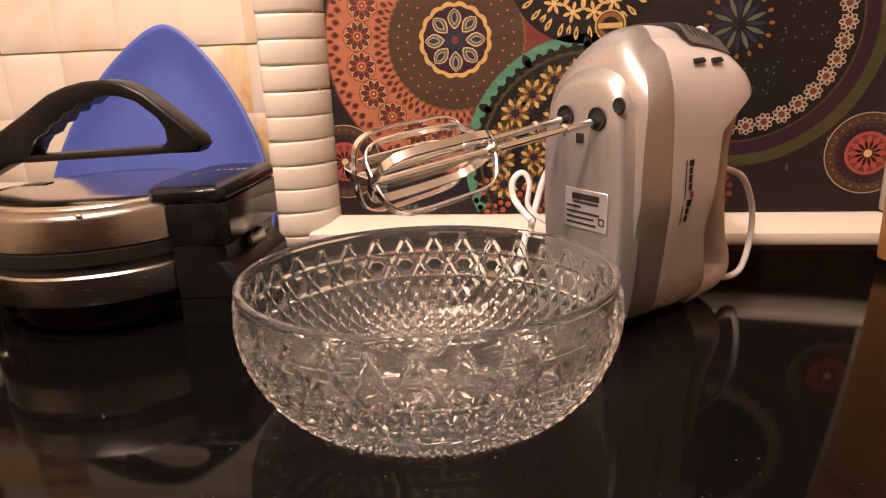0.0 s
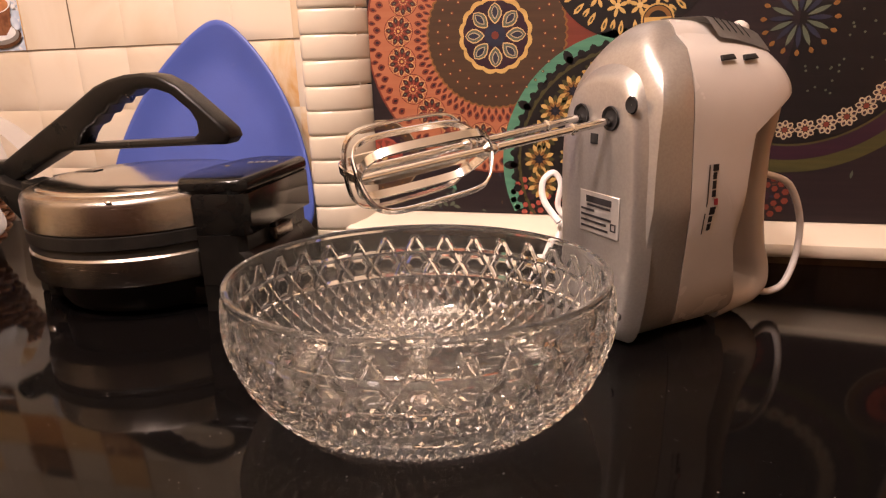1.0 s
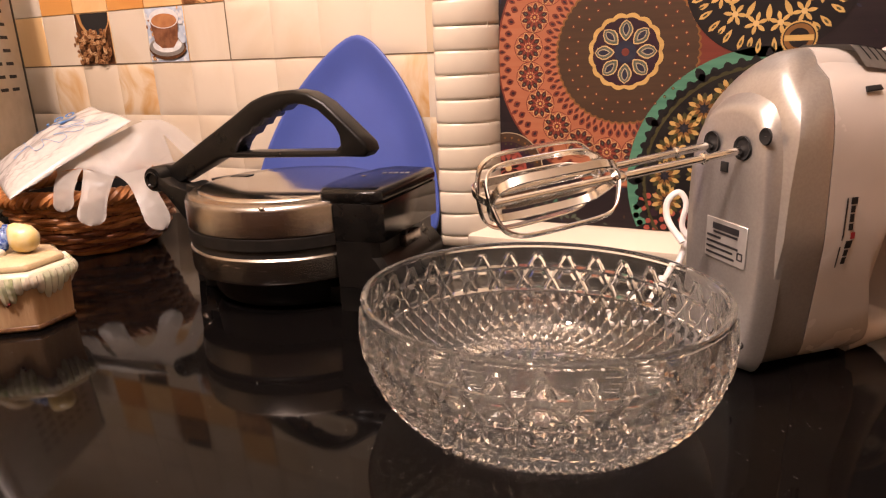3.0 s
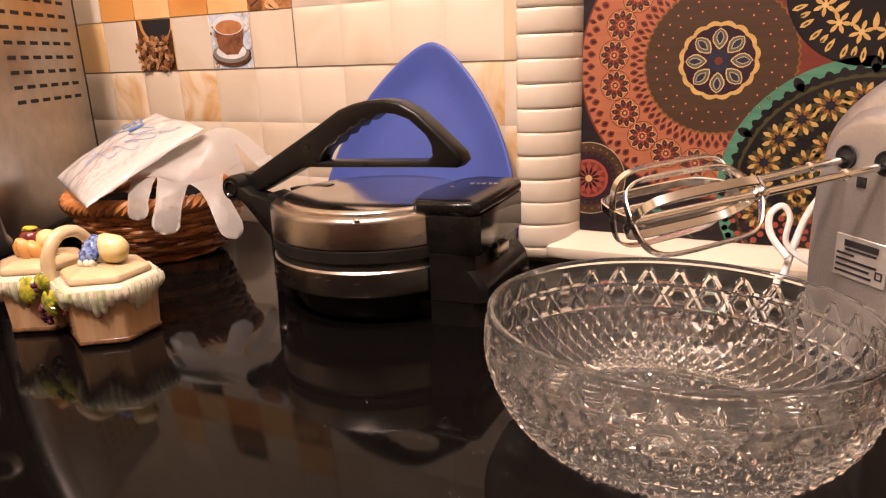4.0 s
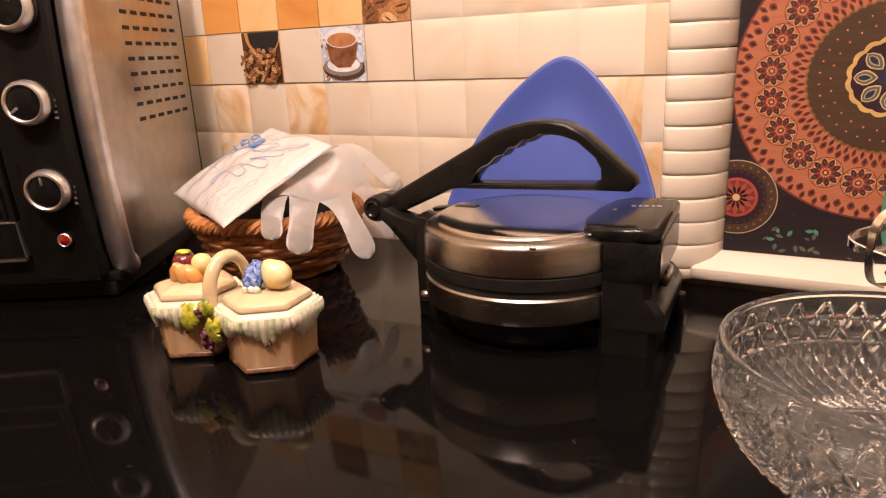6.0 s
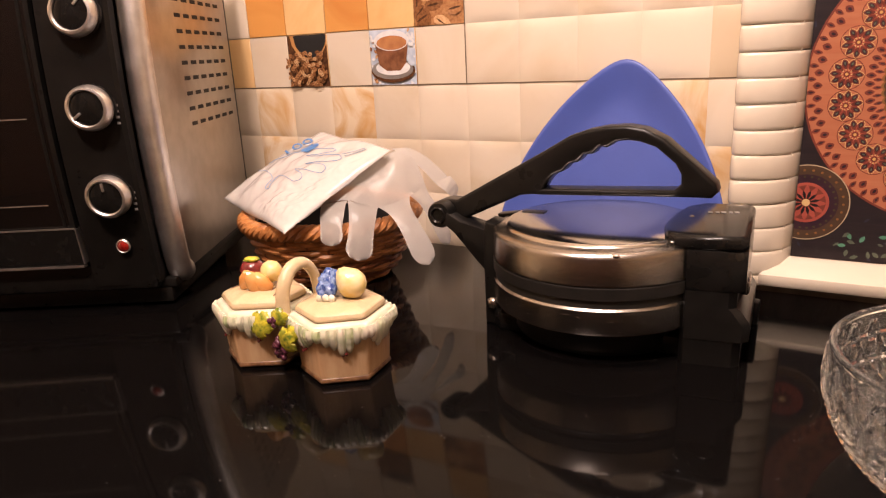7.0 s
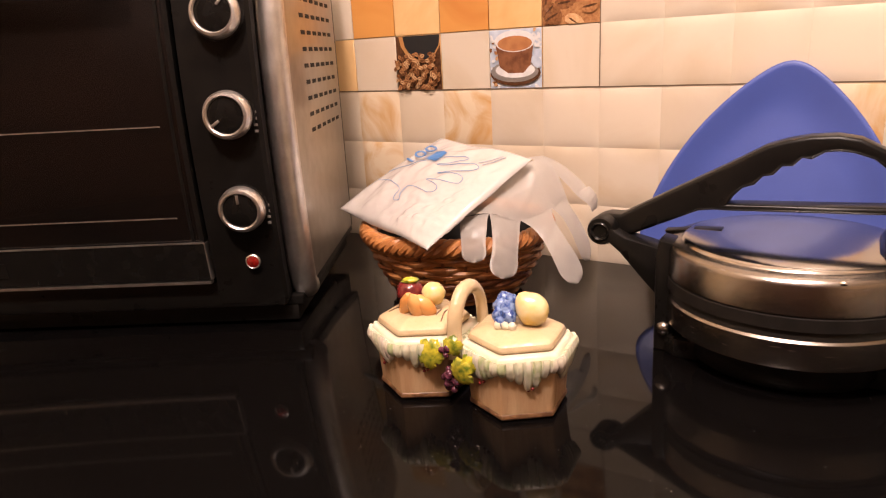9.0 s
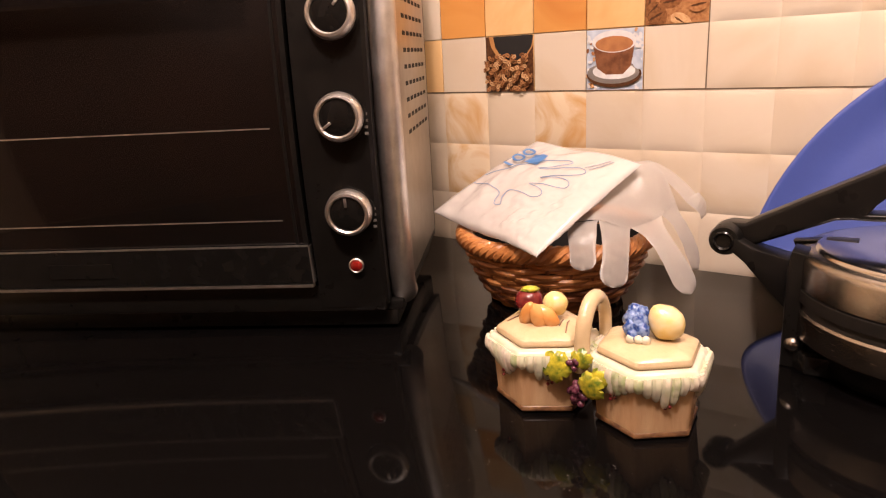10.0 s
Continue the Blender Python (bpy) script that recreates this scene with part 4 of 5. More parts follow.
def glove_bag():
    def lift(u, v):
        puff = 0.017 * (max(0, math.sin(math.pi * u)) * max(0, math.sin(math.pi * v))) ** 0.45
        crease = 0.0040 * noise.noise(Vector((u * 7, v * 5, 0.3))) + 0.0012 * noise.noise(Vector((u * 17, v * 13, 1.3)))
        crinkle = max(0.0, u - v * 0.7 - 0.25)
        crease += 0.0110 * crinkle * (abs(noise.noise(Vector((u * 21, v * 15, 4.1)))) - 0.25)
        edge = min(u, v, 1 - u, 1 - v)
        return puff + crease * min(1, edge * 9) + 0.0006 + 0.004 * math.sin(u * 9 + 1) * max(0, 1 - edge * 6) * 0.5, -0.35 * puff + crease * 0.5 + 0.004 * math.sin(u * 9 + 1) * max(0, 1 - edge * 6) * 0.5

    bm, nrm = sheet(BAG, 84, 60, lift, 0.001)
    bag = part("bag_body", bm, FILM, angle=80)
    root = thing("glove_bag", pose(0, 0, 0), "white polythene bag of disposable gloves lying on the basket", "plastic bag")
    bag.parent = root
    c = [Vector(p) for p in BAG]

    def at(u, v, up=0.0016):
        p = c[0] * (1 - u) * (1 - v) + c[1] * u * (1 - v) + c[2] * u * v + c[3] * (1 - u) * v
        return p + nrm * (lift(u, v)[0] + up)

    # blue figures 1 0 0 along the upper edge: strokes follow the film
    def stroke(name, pts, r, ink):
        part(name, tube([at(u, v) for u, v in pts], r, 5, flat=1.0), ink, root)

    def figure_curve(text, size, place):
        data = bpy.data.curves.new("figures", "FONT")
        data.body, data.size, data.extrude = text, size, 0.0003
        tmp = bpy.data.objects.new("figures", data)
        scene.collection.objects.link(tmp)
        bpy.context.view_layer.update()
        mesh = bpy.data.meshes.new_from_object(tmp.evaluated_get(bpy.context.evaluated_depsgraph_get()))
        bpy.data.objects.remove(tmp)
        bpy.data.curves.remove(data)
        bm = bmesh.new()
        bm.from_mesh(mesh)
        bpy.data.meshes.remove(mesh)
        bmesh.ops.triangulate(bm, faces=bm.faces[:])
        bmesh.ops.subdivide_edges(bm, edges=[e for e in bm.edges if e.calc_length() > 0.005], cuts=3)
        for v in bm.verts:
            v.co = place(v.co.x, v.co.y, v.co.z)
        part("figures", bm, INK_BLUE, root, "blue printed number")

    # text runs from the left corner towards the top corner, feet towards the tip
    figure_curve("100", 0.040, lambda x, y, z: at(max(0.05, 0.275 - 4.6 * y), min(0.95, 0.540 + 4.7 * x + 0.9 * y), 0.0040 + z))
    bm = bmesh.new()
    grid = [[bm.verts.new(at(0.30 + 0.14 * i / 6 - 0.03 * j / 6, 0.66 + 0.15 * j / 6 - 0.012 * abs(i - 3) * (j == 6), 0.0012)) for i in range(7)] for j in range(7)]
    for j in range(6):
        for i in range(6):
            bm.faces.new((grid[j][i], grid[j][i + 1], grid[j + 1][i + 1], grid[j + 1][i]))
    part("arrow_print", bm, INK_BLUE, root, "solid blue printed arrow")
    glove_outline = [(0.10, 0.46), (0.30, 0.60), (0.50, 0.74), (0.62, 0.79), (0.64, 0.75), (0.50, 0.62), (0.70, 0.72), (0.80, 0.73), (0.80, 0.68), (0.58, 0.55), (0.74, 0.60), (0.81, 0.57), (0.79, 0.52), (0.58, 0.46), (0.70, 0.44), (0.73, 0.39), (0.68, 0.36), (0.50, 0.36), (0.50, 0.28), (0.54, 0.22), (0.47, 0.22), (0.42, 0.32), (0.28, 0.36), (0.08, 0.36)]
    stroke("outline_print", [tuple(p.to_2d()) for p in smooth_path([(u, v, 0) for u, v in glove_outline], 4)], 0.00038, INK_PALE)
    for k in range(2):
        stroke("small_print", [(0.786 + 0.03 * k, 0.75), (0.82 + 0.03 * k, 0.82), (0.86 + 0.02 * k, 0.90)], 0.0005, INK_GREY)
    return root


glove_bag()


def loose_glove(wrist, knuckles, fingers, label):
    """A flat polythene glove: a palm from the wrist line to the knuckle line, with fingers hanging from it."""
    root = thing("plastic_glove", pose(0, 0, 0), label, "plastic glove", "loose gloves")
    top, low = smooth_path(wrist, 6), smooth_path(knuckles, 6)
    bm = bmesh.new()
    grid = []
    for j in range(13):
        v = j / 12
        row = []
        for i, (p, q) in enumerate(zip(top, low)):
            c = p.lerp(q, v)
            c.z += 0.006 * math.sin(math.pi * v) + 0.0022 * math.sin(math.pi * v) * noise.noise(Vector((i * 0.4, v * 4, 2)))
            row.append(bm.verts.new(c))
        grid.append(row)
    for j in range(12):
        for i in range(len(top) - 1):
            bm.faces.new((grid[j][i], grid[j][i + 1], grid[j + 1][i + 1], grid[j + 1][i]))
    bmesh.ops.solidify(bm, geom=bm.faces[:], thickness=0.0005)
    part("palm", bm, GLOVE, root, angle=80)
    for k, (tip, half) in enumerate(fingers):
        a, b, t = Vector(knuckles[k]), Vector(knuckles[k + 1]), Vector(tip)
        axis = (t - (a + b) / 2).normalized()
        side = (b - a) - axis * (b - a).dot(axis)
        side.normalize()
        out = axis.cross(side)
        if out.y > 0:
            out = -out
        bm = bmesh.new()
        rings = []
        for s in range(29):
            f = s / 28
            mid = ((a + b) / 2).lerp(t, f) + out * (0.005 * math.sin(math.pi * f))
            wide = half * (1 + 0.06 * math.sin(f * 7 + k))
            if f > 0.78:
                wide *= math.sqrt(max(0.004, 1 - ((f - 0.78) / 0.221) ** 2))
            mix = min(1.0, f / 0.22)
            mix = mix * mix * (3 - 2 * mix)
            ring = []
            for c in (-1, -0.75, -0.4, 0, 0.4, 0.75, 1):
                free = mid + side * wide * c + out * (0.0020 * (1 - c * c) + 0.0010 * noise.noise(Vector((f * 7, c * 2, k))))
                root_point = a.lerp(b, (c + 1) / 2).lerp(t, f * 0.5)
                ring.append(bm.verts.new(root_point.lerp(free, mix)))
            rings.append(ring)
        for p, q in zip(rings, rings[1:]):
            for i in range(6):
                bm.faces.new((p[i], p[i + 1], q[i + 1], q[i]))
        bmesh.ops.solidify(bm, geom=bm.faces[:], thickness=0.0005)
        part("finger", bm, GLOVE, root, angle=80)
    return root


loose_glove([(-0.668, 0.692, 0.118), (-0.640, 0.716, 0.132), (-0.612, 0.738, 0.147), (-0.596, 0.752, 0.156), (-0.590, 0.772, 0.158)],
            [(-0.643, 0.668, 0.108), (-0.613, 0.680, 0.112), (-0.587, 0.702, 0.101), (-0.567, 0.738, 0.108), (-0.562, 0.764, 0.120)],
            [((-0.615, 0.648, 0.067), 0.0135), ((-0.589, 0.658, 0.050), 0.0150), ((-0.525, 0.703, 0.039), 0.0135), ((-0.537, 0.771, 0.043), 0.0105)],
            "frosted polythene glove spreading four fingers over the basket rim")
loose_glove([(-0.606, 0.764, 0.158), (-0.600, 0.790, 0.156)], [(-0.556, 0.776, 0.118), (-0.550, 0.800, 0.120)], [((-0.540, 0.800, 0.096), 0.0110)], "second frosted polythene glove folded behind the first")


# ---- twin ceramic pot ----
def hexa(cx, cy, r, rot, z):
    return [(cx + r * math.cos(radians(rot + 60 * k)), cy + r * math.sin(radians(rot + 60 * k)), z) for k in range(6)]


def hex_loft(levels, rot, bevel=0.0):
    bm = bmesh.new()
    rings = [[bm.verts.new(p) for p in hexa(0, 0, r, rot, z)] for r, z in levels]
    for a, b in zip(rings, rings[1:]):
        for k in range(6):
            bm.faces.new((a[k], a[(k + 1) % 6], b[(k + 1) % 6], b[k]))
    bm.faces.new(rings[0][::-1])
    bm.faces.new(rings[-1])
    if bevel:
        bmesh.ops.bevel(bm, geom=bm.edges[:], offset=bevel, segments=2, profile=0.5, affect="EDGES")
    return bm


def twin_pot():
    root = thing("ceramic_twin_pot", pose(-0.551, 0.520, 0), "twin hexagonal ceramic pot painted like baskets with fruit lids", "condiment pot")
    rnd = random.Random(8)
    for side, (ox, oy, rot) in enumerate(((-0.043, -0.002, 30), (0.043, 0.002, 36))):
        pot = new("pot")
        pot.parent = root
        pot.location = (ox, oy, 0)
        pot["label"] = "hexagonal pot with plank-painted sides"
        part("body", hex_loft([(0.0375, 0.0), (0.0395, 0.004), (0.0400, 0.010), (0.0415, 0.030), (0.0435, 0.048), (0.040, 0.0525)], rot, 0.0016), CERAMIC_WOOD, pot)
        part("foot_band", hex_loft([(0.0385, 0.0008), (0.0408, 0.0025), (0.0402, 0.0062), (0.038, 0.0066)], rot, 0.0008), CERAMIC_BROWN, pot, "brown painted foot")
        part("rim", hex_loft([(0.0425, 0.0440), (0.0462, 0.0470), (0.0465, 0.0525), (0.0440, 0.0560), (0.0385, 0.0565)], rot, 0.0016), CERAMIC_WHITE, pot, "white glazed rim")
        # draped grass fringe
        for f in range(6):
            a0, a1 = radians(rot + 60 * f), radians(rot + 60 * (f + 1))
            p0 = Vector((0.0462 * math.cos(a0), 0.0462 * math.sin(a0), 0))
            p1 = Vector((0.0462 * math.cos(a1), 0.0462 * math.sin(a1), 0))
            for k in range(7):
                t = (k + 0.5) / 7
                q = p0.lerp(p1, t)
                ln = 0.005 + 0.015 * abs(math.sin(t * math.pi)) ** 1.5 * rnd.uniform(0.7, 1.15)
                n = q.normalized()
                pts = [q * 1.0 + Vector((0, 0, 0.0525)), q + n * 0.0012 + Vector((0, 0, 0.048)), q * 0.97 + Vector((0, 0, 0.048 - ln * 0.6)), q * 0.935 + Vector((0, 0, 0.048 - ln))]
                part("fringe", tube(smooth_path(pts, 3), [0.0036] * 4 + [0.0038] * 3 + [0.0032, 0.0024, 0.0012], 7), CERAMIC_GREEN if rnd.random() < 0.22 else CERAMIC_WHITE, pot)
        for f in (3, 4):
            a = radians(rot + 60 * f + 32)
            c = Vector((0.039 * math.cos(a), 0.039 * math.sin(a), 0.030))
            for k in range(3):
                part("berry", blob(c + Vector((0.0022 * math.cos(k * 2.1), 0, 0.0022 * math.sin(k * 2.1))), (0.0014, 0.0014, 0.0014), 8), CERAMIC_RED, pot)
        lid = part("lid", hex_loft([(0.0375, 0.0555), (0.0402, 0.0575), (0.0402, 0.0605), (0.0375, 0.0638), (0.025, 0.0668), (0.004, 0.0678)], rot, 0.0022), CERAMIC, pot, "cream lid with moulded fruit")
        for k in range(9 if not side else 0):
            x = -0.026 + 0.0065 * k
            part("scored_line", tube([(x, -0.022 + abs(x) * 0.3, 0.0655), (x * 0.8, 0.0, 0.0674), (x * 0.7, 0.022 - abs(x) * 0.3, 0.0655)], 0.0007, 5), CERAMIC_BROWN, lid)
        if side:
            lemon = blob((0.012, 0.003, 0.0795), (0.0135, 0.0125, 0.0130), 18, None, 0.06, 2)
            for v in lemon.verts:
                d = v.co - Vector((0.012, 0.003, 0.0795))
                v.co += Vector((-0.5, -0.35, 0.8)) * 0.0045 * max(0.0, d.normalized().dot(Vector((-0.5, -0.35, 0.8)).normalized())) ** 6
            part("lemon", lemon, CERAMIC_YELLOW, lid, "yellow lemon")
            for k, (x, y, z, r) in enumerate(((-0.013, 0.004, 0.0850, 0.0050), (-0.007, 0.003, 0.0845, 0.0048), (-0.013, -0.002, 0.0805, 0.0058), (-0.006, -0.004, 0.0800, 0.0060), (-0.011, -0.008, 0.0755, 0.0056), (-0.003, -0.009, 0.0755, 0.0056), (-0.014, 0.006, 0.0770, 0.0056), (-0.008, -0.012, 0.0715, 0.0048))):
                part("bramble", blob((x, y, z), (r * 1.1, r * 1.1, r * 1.15), 14, None, 0.3, k), CERAMIC_BLUE, lid, "blue and white berries")
            for k in range(3):
                part("bow", blob((-0.009 + 0.0055 * k, -0.0155 + 0.001 * k, 0.0695), (0.0036, 0.0032, 0.0040), 12, None, 0.25, 4 + k), CERAMIC_WHITE, lid)
        else:
            part("apple", blob((-0.016, 0.005, 0.0785), (0.0122, 0.0118, 0.0118), 16, None, 0.08, 5), CERAMIC_RED, lid, "dark red apple")
            part("leaf", blob((-0.014, 0.003, 0.0900), (0.0075, 0.0045, 0.0026), 12, pose(0, 0, 0, 10, 0, 30), 0.3, 1), CERAMIC_OLIVE, lid)
            part("pear", blob((0.008, 0.005, 0.0805), (0.0105, 0.0096, 0.0105), 16, None, 0.10, 6), CERAMIC_YELLOW, lid, "yellow pear")
            for k, (x, y, r, g) in enumerate(((-0.008, -0.010, 25, 0.0125), (0.001, -0.011, -10, 0.0115), (0.007, -0.007, -38, 0.0105))):
                part("banana", blob((x * 1.1, y * 1.1, 0.0735), (0.0066, 0.0072, g * 1.12), 14, pose(0, 0, 0, 18, r, 0), 0.12, k), CERAMIC_ORANGE, lid, "peach-coloured fruit")
    # arched handle between the pots
    arch = smooth_path([(0, -0.024, 0.040), (0, -0.024, 0.058), (0, -0.021, 0.076), (0, -0.011, 0.0895), (0, 0.001, 0.0925), (0, 0.012, 0.0885), (0, 0.021, 0.076), (0, 0.024, 0.058), (0, 0.024, 0.040)], 5)
    part("handle", tube(arch, 0.0062, 14, flat=0.8), CERAMIC, root, "cream arched handle")
    # vine and grapes on the front where the pots meet
    for cxl, czl, rot, size, back in ((-0.016, 0.046, 10, 1.35, 0.0), (0.013, 0.036, 250, 1.25, 0.0), (0.004, 0.055, 60, 0.9, 0.003), (0.019, 0.043, 300, 0.9, 0.002)):
        leaf = bmesh.new()
        n = 40
        centre = leaf.verts.new((0, -0.0030, 0))
        loops = []
        for f, y in ((0.5, -0.0034), (0.85, -0.0022), (1.0, 0.0)):
            loops.append([])
            for i in range(n):
                a = 2 * math.pi * i / n
                r = 0.0098 * size * f * (0.80 + 0.20 * abs(math.cos(2.5 * a)) + 0.06 * math.cos(15 * a))
                vein = 0.0012 * abs(math.cos(2.5 * a)) * f
                loops[-1].append(leaf.verts.new((r * math.cos(a), y + vein, r * math.sin(a))))
        for i in range(n):
            leaf.faces.new((centre, loops[0][i], loops[0][(i + 1) % n]))
            for p, q in zip(loops, loops[1:]):
                leaf.faces.new((p[i], q[i], q[(i + 1) % n], p[(i + 1) % n]))
        leaf.faces.new(loops[-1][::-1])
        leaf.transform(pose(cxl, -0.0375 + back, czl, -12, rot, 0))
        part("vine_leaf", leaf, CERAMIC_OLIVE, root, "yellow and green vine leaf")
    for k in range(16):
        part("grape", blob((rnd.uniform(-0.006, 0.009), -0.035 + rnd.uniform(-0.002, 0.002), 0.016 + 0.018 * (k / 16) ** 0.7 + rnd.uniform(-0.001, 0.001)), (0.0031, 0.0031, 0.0031), 8), CERAMIC_PURPLE, root, "dark purple grape")
    for k in range(5):
        part("grape", blob((-0.002 + rnd.uniform(-0.004, 0.004), -0.037, 0.050 + rnd.uniform(-0.003, 0.004)), (0.0026, 0.0026, 0.0026), 8), CERAMIC_PURPLE, root)
    return root


twin_pot()


# ---- pressed glass bowl ----
def glass_bowl():
    cells, per = 32, 24
    n = cells * per
    A, B = 0.1170, 0.1062
    prof = [(0.1162, 0.0740), (0.1166, 0.0690), (0.1170, 0.0640), (0.1172, 0.0590), (0.1168, 0.0540), (0.1163, 0.0490), (0.1153, 0.0440), (0.1136, 0.0390), (0.1112, 0.0340), (0.1091, 0.0290), (0.1066, 0.0240), (0.1036, 0.0190), (0.0998, 0.0140), (0.0958, 0.0095), (0.0918, 0.0060), (0.0880, 0.0036)]
    dense = [p.to_2d() for p in smooth_path([(r, z, 0) for r, z in prof], 7)]
    H = 0.425
    slant = 0.25 / H

    def off_line(x):
        return abs(x - round(x)) * 0.862

    def relief(u, v):
        """Height of the cutting; u counts cells round the bowl, v runs down it in cells from the hexagons' middle."""
        a, b = off_line(u - slant * v), off_line(u + slant * v)
        if v < H:
            du = abs((u + 0.5) % 1 - 0.5) * 2
            edge = -(H + 0.07) - 0.42 * max(0.0, min(1.0, (du - 0.35) / 0.45))
            bead = 0.0020 * max(0.0, 1 - (abs(v - edge) / 0.075) ** 2)
            if v < edge:
                return bead
            d = min(a, b, abs(v - H), abs(v + H))
            if v < -H:
                d = min(d, 0.06)
                return max(bead, 0.0026 * d / 0.14)
            cu = ((u % 1) - 0.5)
            if max(abs(v) / 0.866, abs(cu) + abs(v) * slant) < 0.5 and d > 0.10:
                return 0.0026 if d < 0.14 else 0.0026 - 0.0020 * min(1.0, (d - 0.14) / 0.09)
            return 0.0028 * min(1.0, d / 0.14)
        a2, b2 = off_line(2 * (u - slant * v)) / 2, off_line(2 * (u + slant * v)) / 2
        tip = 0.0034 * min(1.0, min(a2, b2) / 0.150)
        return min(tip, 0.0034 * min(a, b, abs(v - H)) / 0.13)

    verts, rings = [], []

    def ring(r, z, height=None, normal=(1.0, 0.0)):
        for i in range(n):
            t = i / n
            h = height(t * cells) if height else 0.0
            rr, zz = r + h * normal[0], z + h * normal[1]
            verts.append((rr * math.cos(2 * math.pi * t) * A / 0.117, rr * math.sin(2 * math.pi * t) * B / 0.117, zz))
        rings.append(len(verts) - n)

    def flutes(deep):
        return lambda u: deep * abs((u % 1) - 0.5) * 2

    # underside: plain button, sunburst of flutes, smooth ring, toothed foot
    for r, z, deep in ((0.003, 0.0070, 0), (0.009, 0.0070, 0), (0.0115, 0.0066, 0), (0.0120, 0.0050, 0.0010), (0.0200, 0.0046, 0.0024), (0.0340, 0.0044, 0.0032), (0.0480, 0.0044, 0.0036), (0.0580, 0.0044, 0.0038), (0.0590, 0.0064, 0), (0.0640, 0.0066, 0), (0.0655, 0.0050, 0), (0.0700, 0.0046, 0)):
        ring(r, z, flutes(deep) if deep else None, (0.0, 1.0))
    for r, z, deep in ((0.0760, 0.0034, 0.0016), (0.0810, 0.0018, 0.0060), (0.0850, 0.0022, 0.0085)):
        ring(r, z, lambda u, deep=deep: deep * abs(((u * 2) % 1) - 0.5) * 2)
    # cut outer wall on a lattice that follows the cuts; its cells keep their shape downwards
    run, v = [], 0.0
    for k, p in enumerate(dense):
        if k:
            v += (p - dense[k - 1]).length / (2 * math.pi * p.x / cells)
        run.append((p, v))
    mid = next(w for p, w in run if p.y <= 0.0510)
    step = 1 / (per * slant)
    level = []
    for j in range(math.ceil(-mid / step), int((run[-1][1] - mid) / step) + 1):
        w = j * step + mid
        k = next((i for i in range(1, len(run)) if run[i][1] >= w), len(run) - 1)
        (p, v0), (q, v1) = run[k - 1], run[k]
        d = (q - p).normalized()
        level.append((p.lerp(q, (w - v0) / (v1 - v0)), j * step, (-d.y, d.x)))
    first = len(rings)
    for p, w, m in reversed(level):
        ring(p.x, p.y, lambda u, w=w: relief(u, w), m)
    heights = [[relief(i / per, w) for i in range(per + 1)] for p, w, m in reversed(level)]
    # plain band, rolled rim and smooth inside
    for r, z in ((0.1162, 0.0762), (0.1168, 0.0778), (0.1168, 0.0794), (0.1160, 0.0806), (0.1146, 0.0810), (0.1130, 0.0804), (0.1120, 0.0788), (0.1115, 0.0760), (0.1113, 0.0700), (0.1112, 0.0640), (0.1108, 0.0560), (0.1096, 0.0460), (0.1064, 0.0370), (0.1020, 0.0290), (0.0962, 0.0215), (0.0895, 0.0160), (0.0820, 0.0125), (0.0740, 0.0112), (0.066, 0.0108), (0.045, 0.0106), (0.020, 0.0106), (0.003, 0.0106)):
        ring(r, z)
    faces = []
    for k, (a, b) in enumerate(zip(rings, rings[1:])):
        for i in range(n):
            p, q, r, t = a + i, a + (i + 1) % n, b + (i + 1) % n, b + i
            if first <= k < first + len(level) - 1:
                lo, hi, c = heights[k - first], heights[k - first + 1], i % per
                if abs(lo[c] - hi[c + 1]) <= abs(lo[c + 1] - hi[c]):
                    faces += [(p, q, r), (p, r, t)]
                else:
                    faces += [(p, q, t), (q, r, t)]
            else:
                faces.append((p, q, r, t))
    faces += [tuple(range(n - 1, -1, -1)), tuple(range(rings[-1], rings[-1] + n))]
    mesh = bpy.data.meshes.new("glass_bowl")
    mesh.from_pydata(verts, [], faces)
    mesh.materials.append(GLASS)
    mesh.polygons.foreach_set("use_smooth", [True] * len(mesh.polygons))
    mesh.set_sharp_from_angle(angle=radians(14))
    ob = new("glass_bowl", mesh)
    ob.matrix_world = pose(-0.020, 0.552, 0.0004)
    ob.visible_shadow = False
    return tagged(ob, "clear pressed glass bowl with diamond and star cutting", "bowl")


glass_bowl()


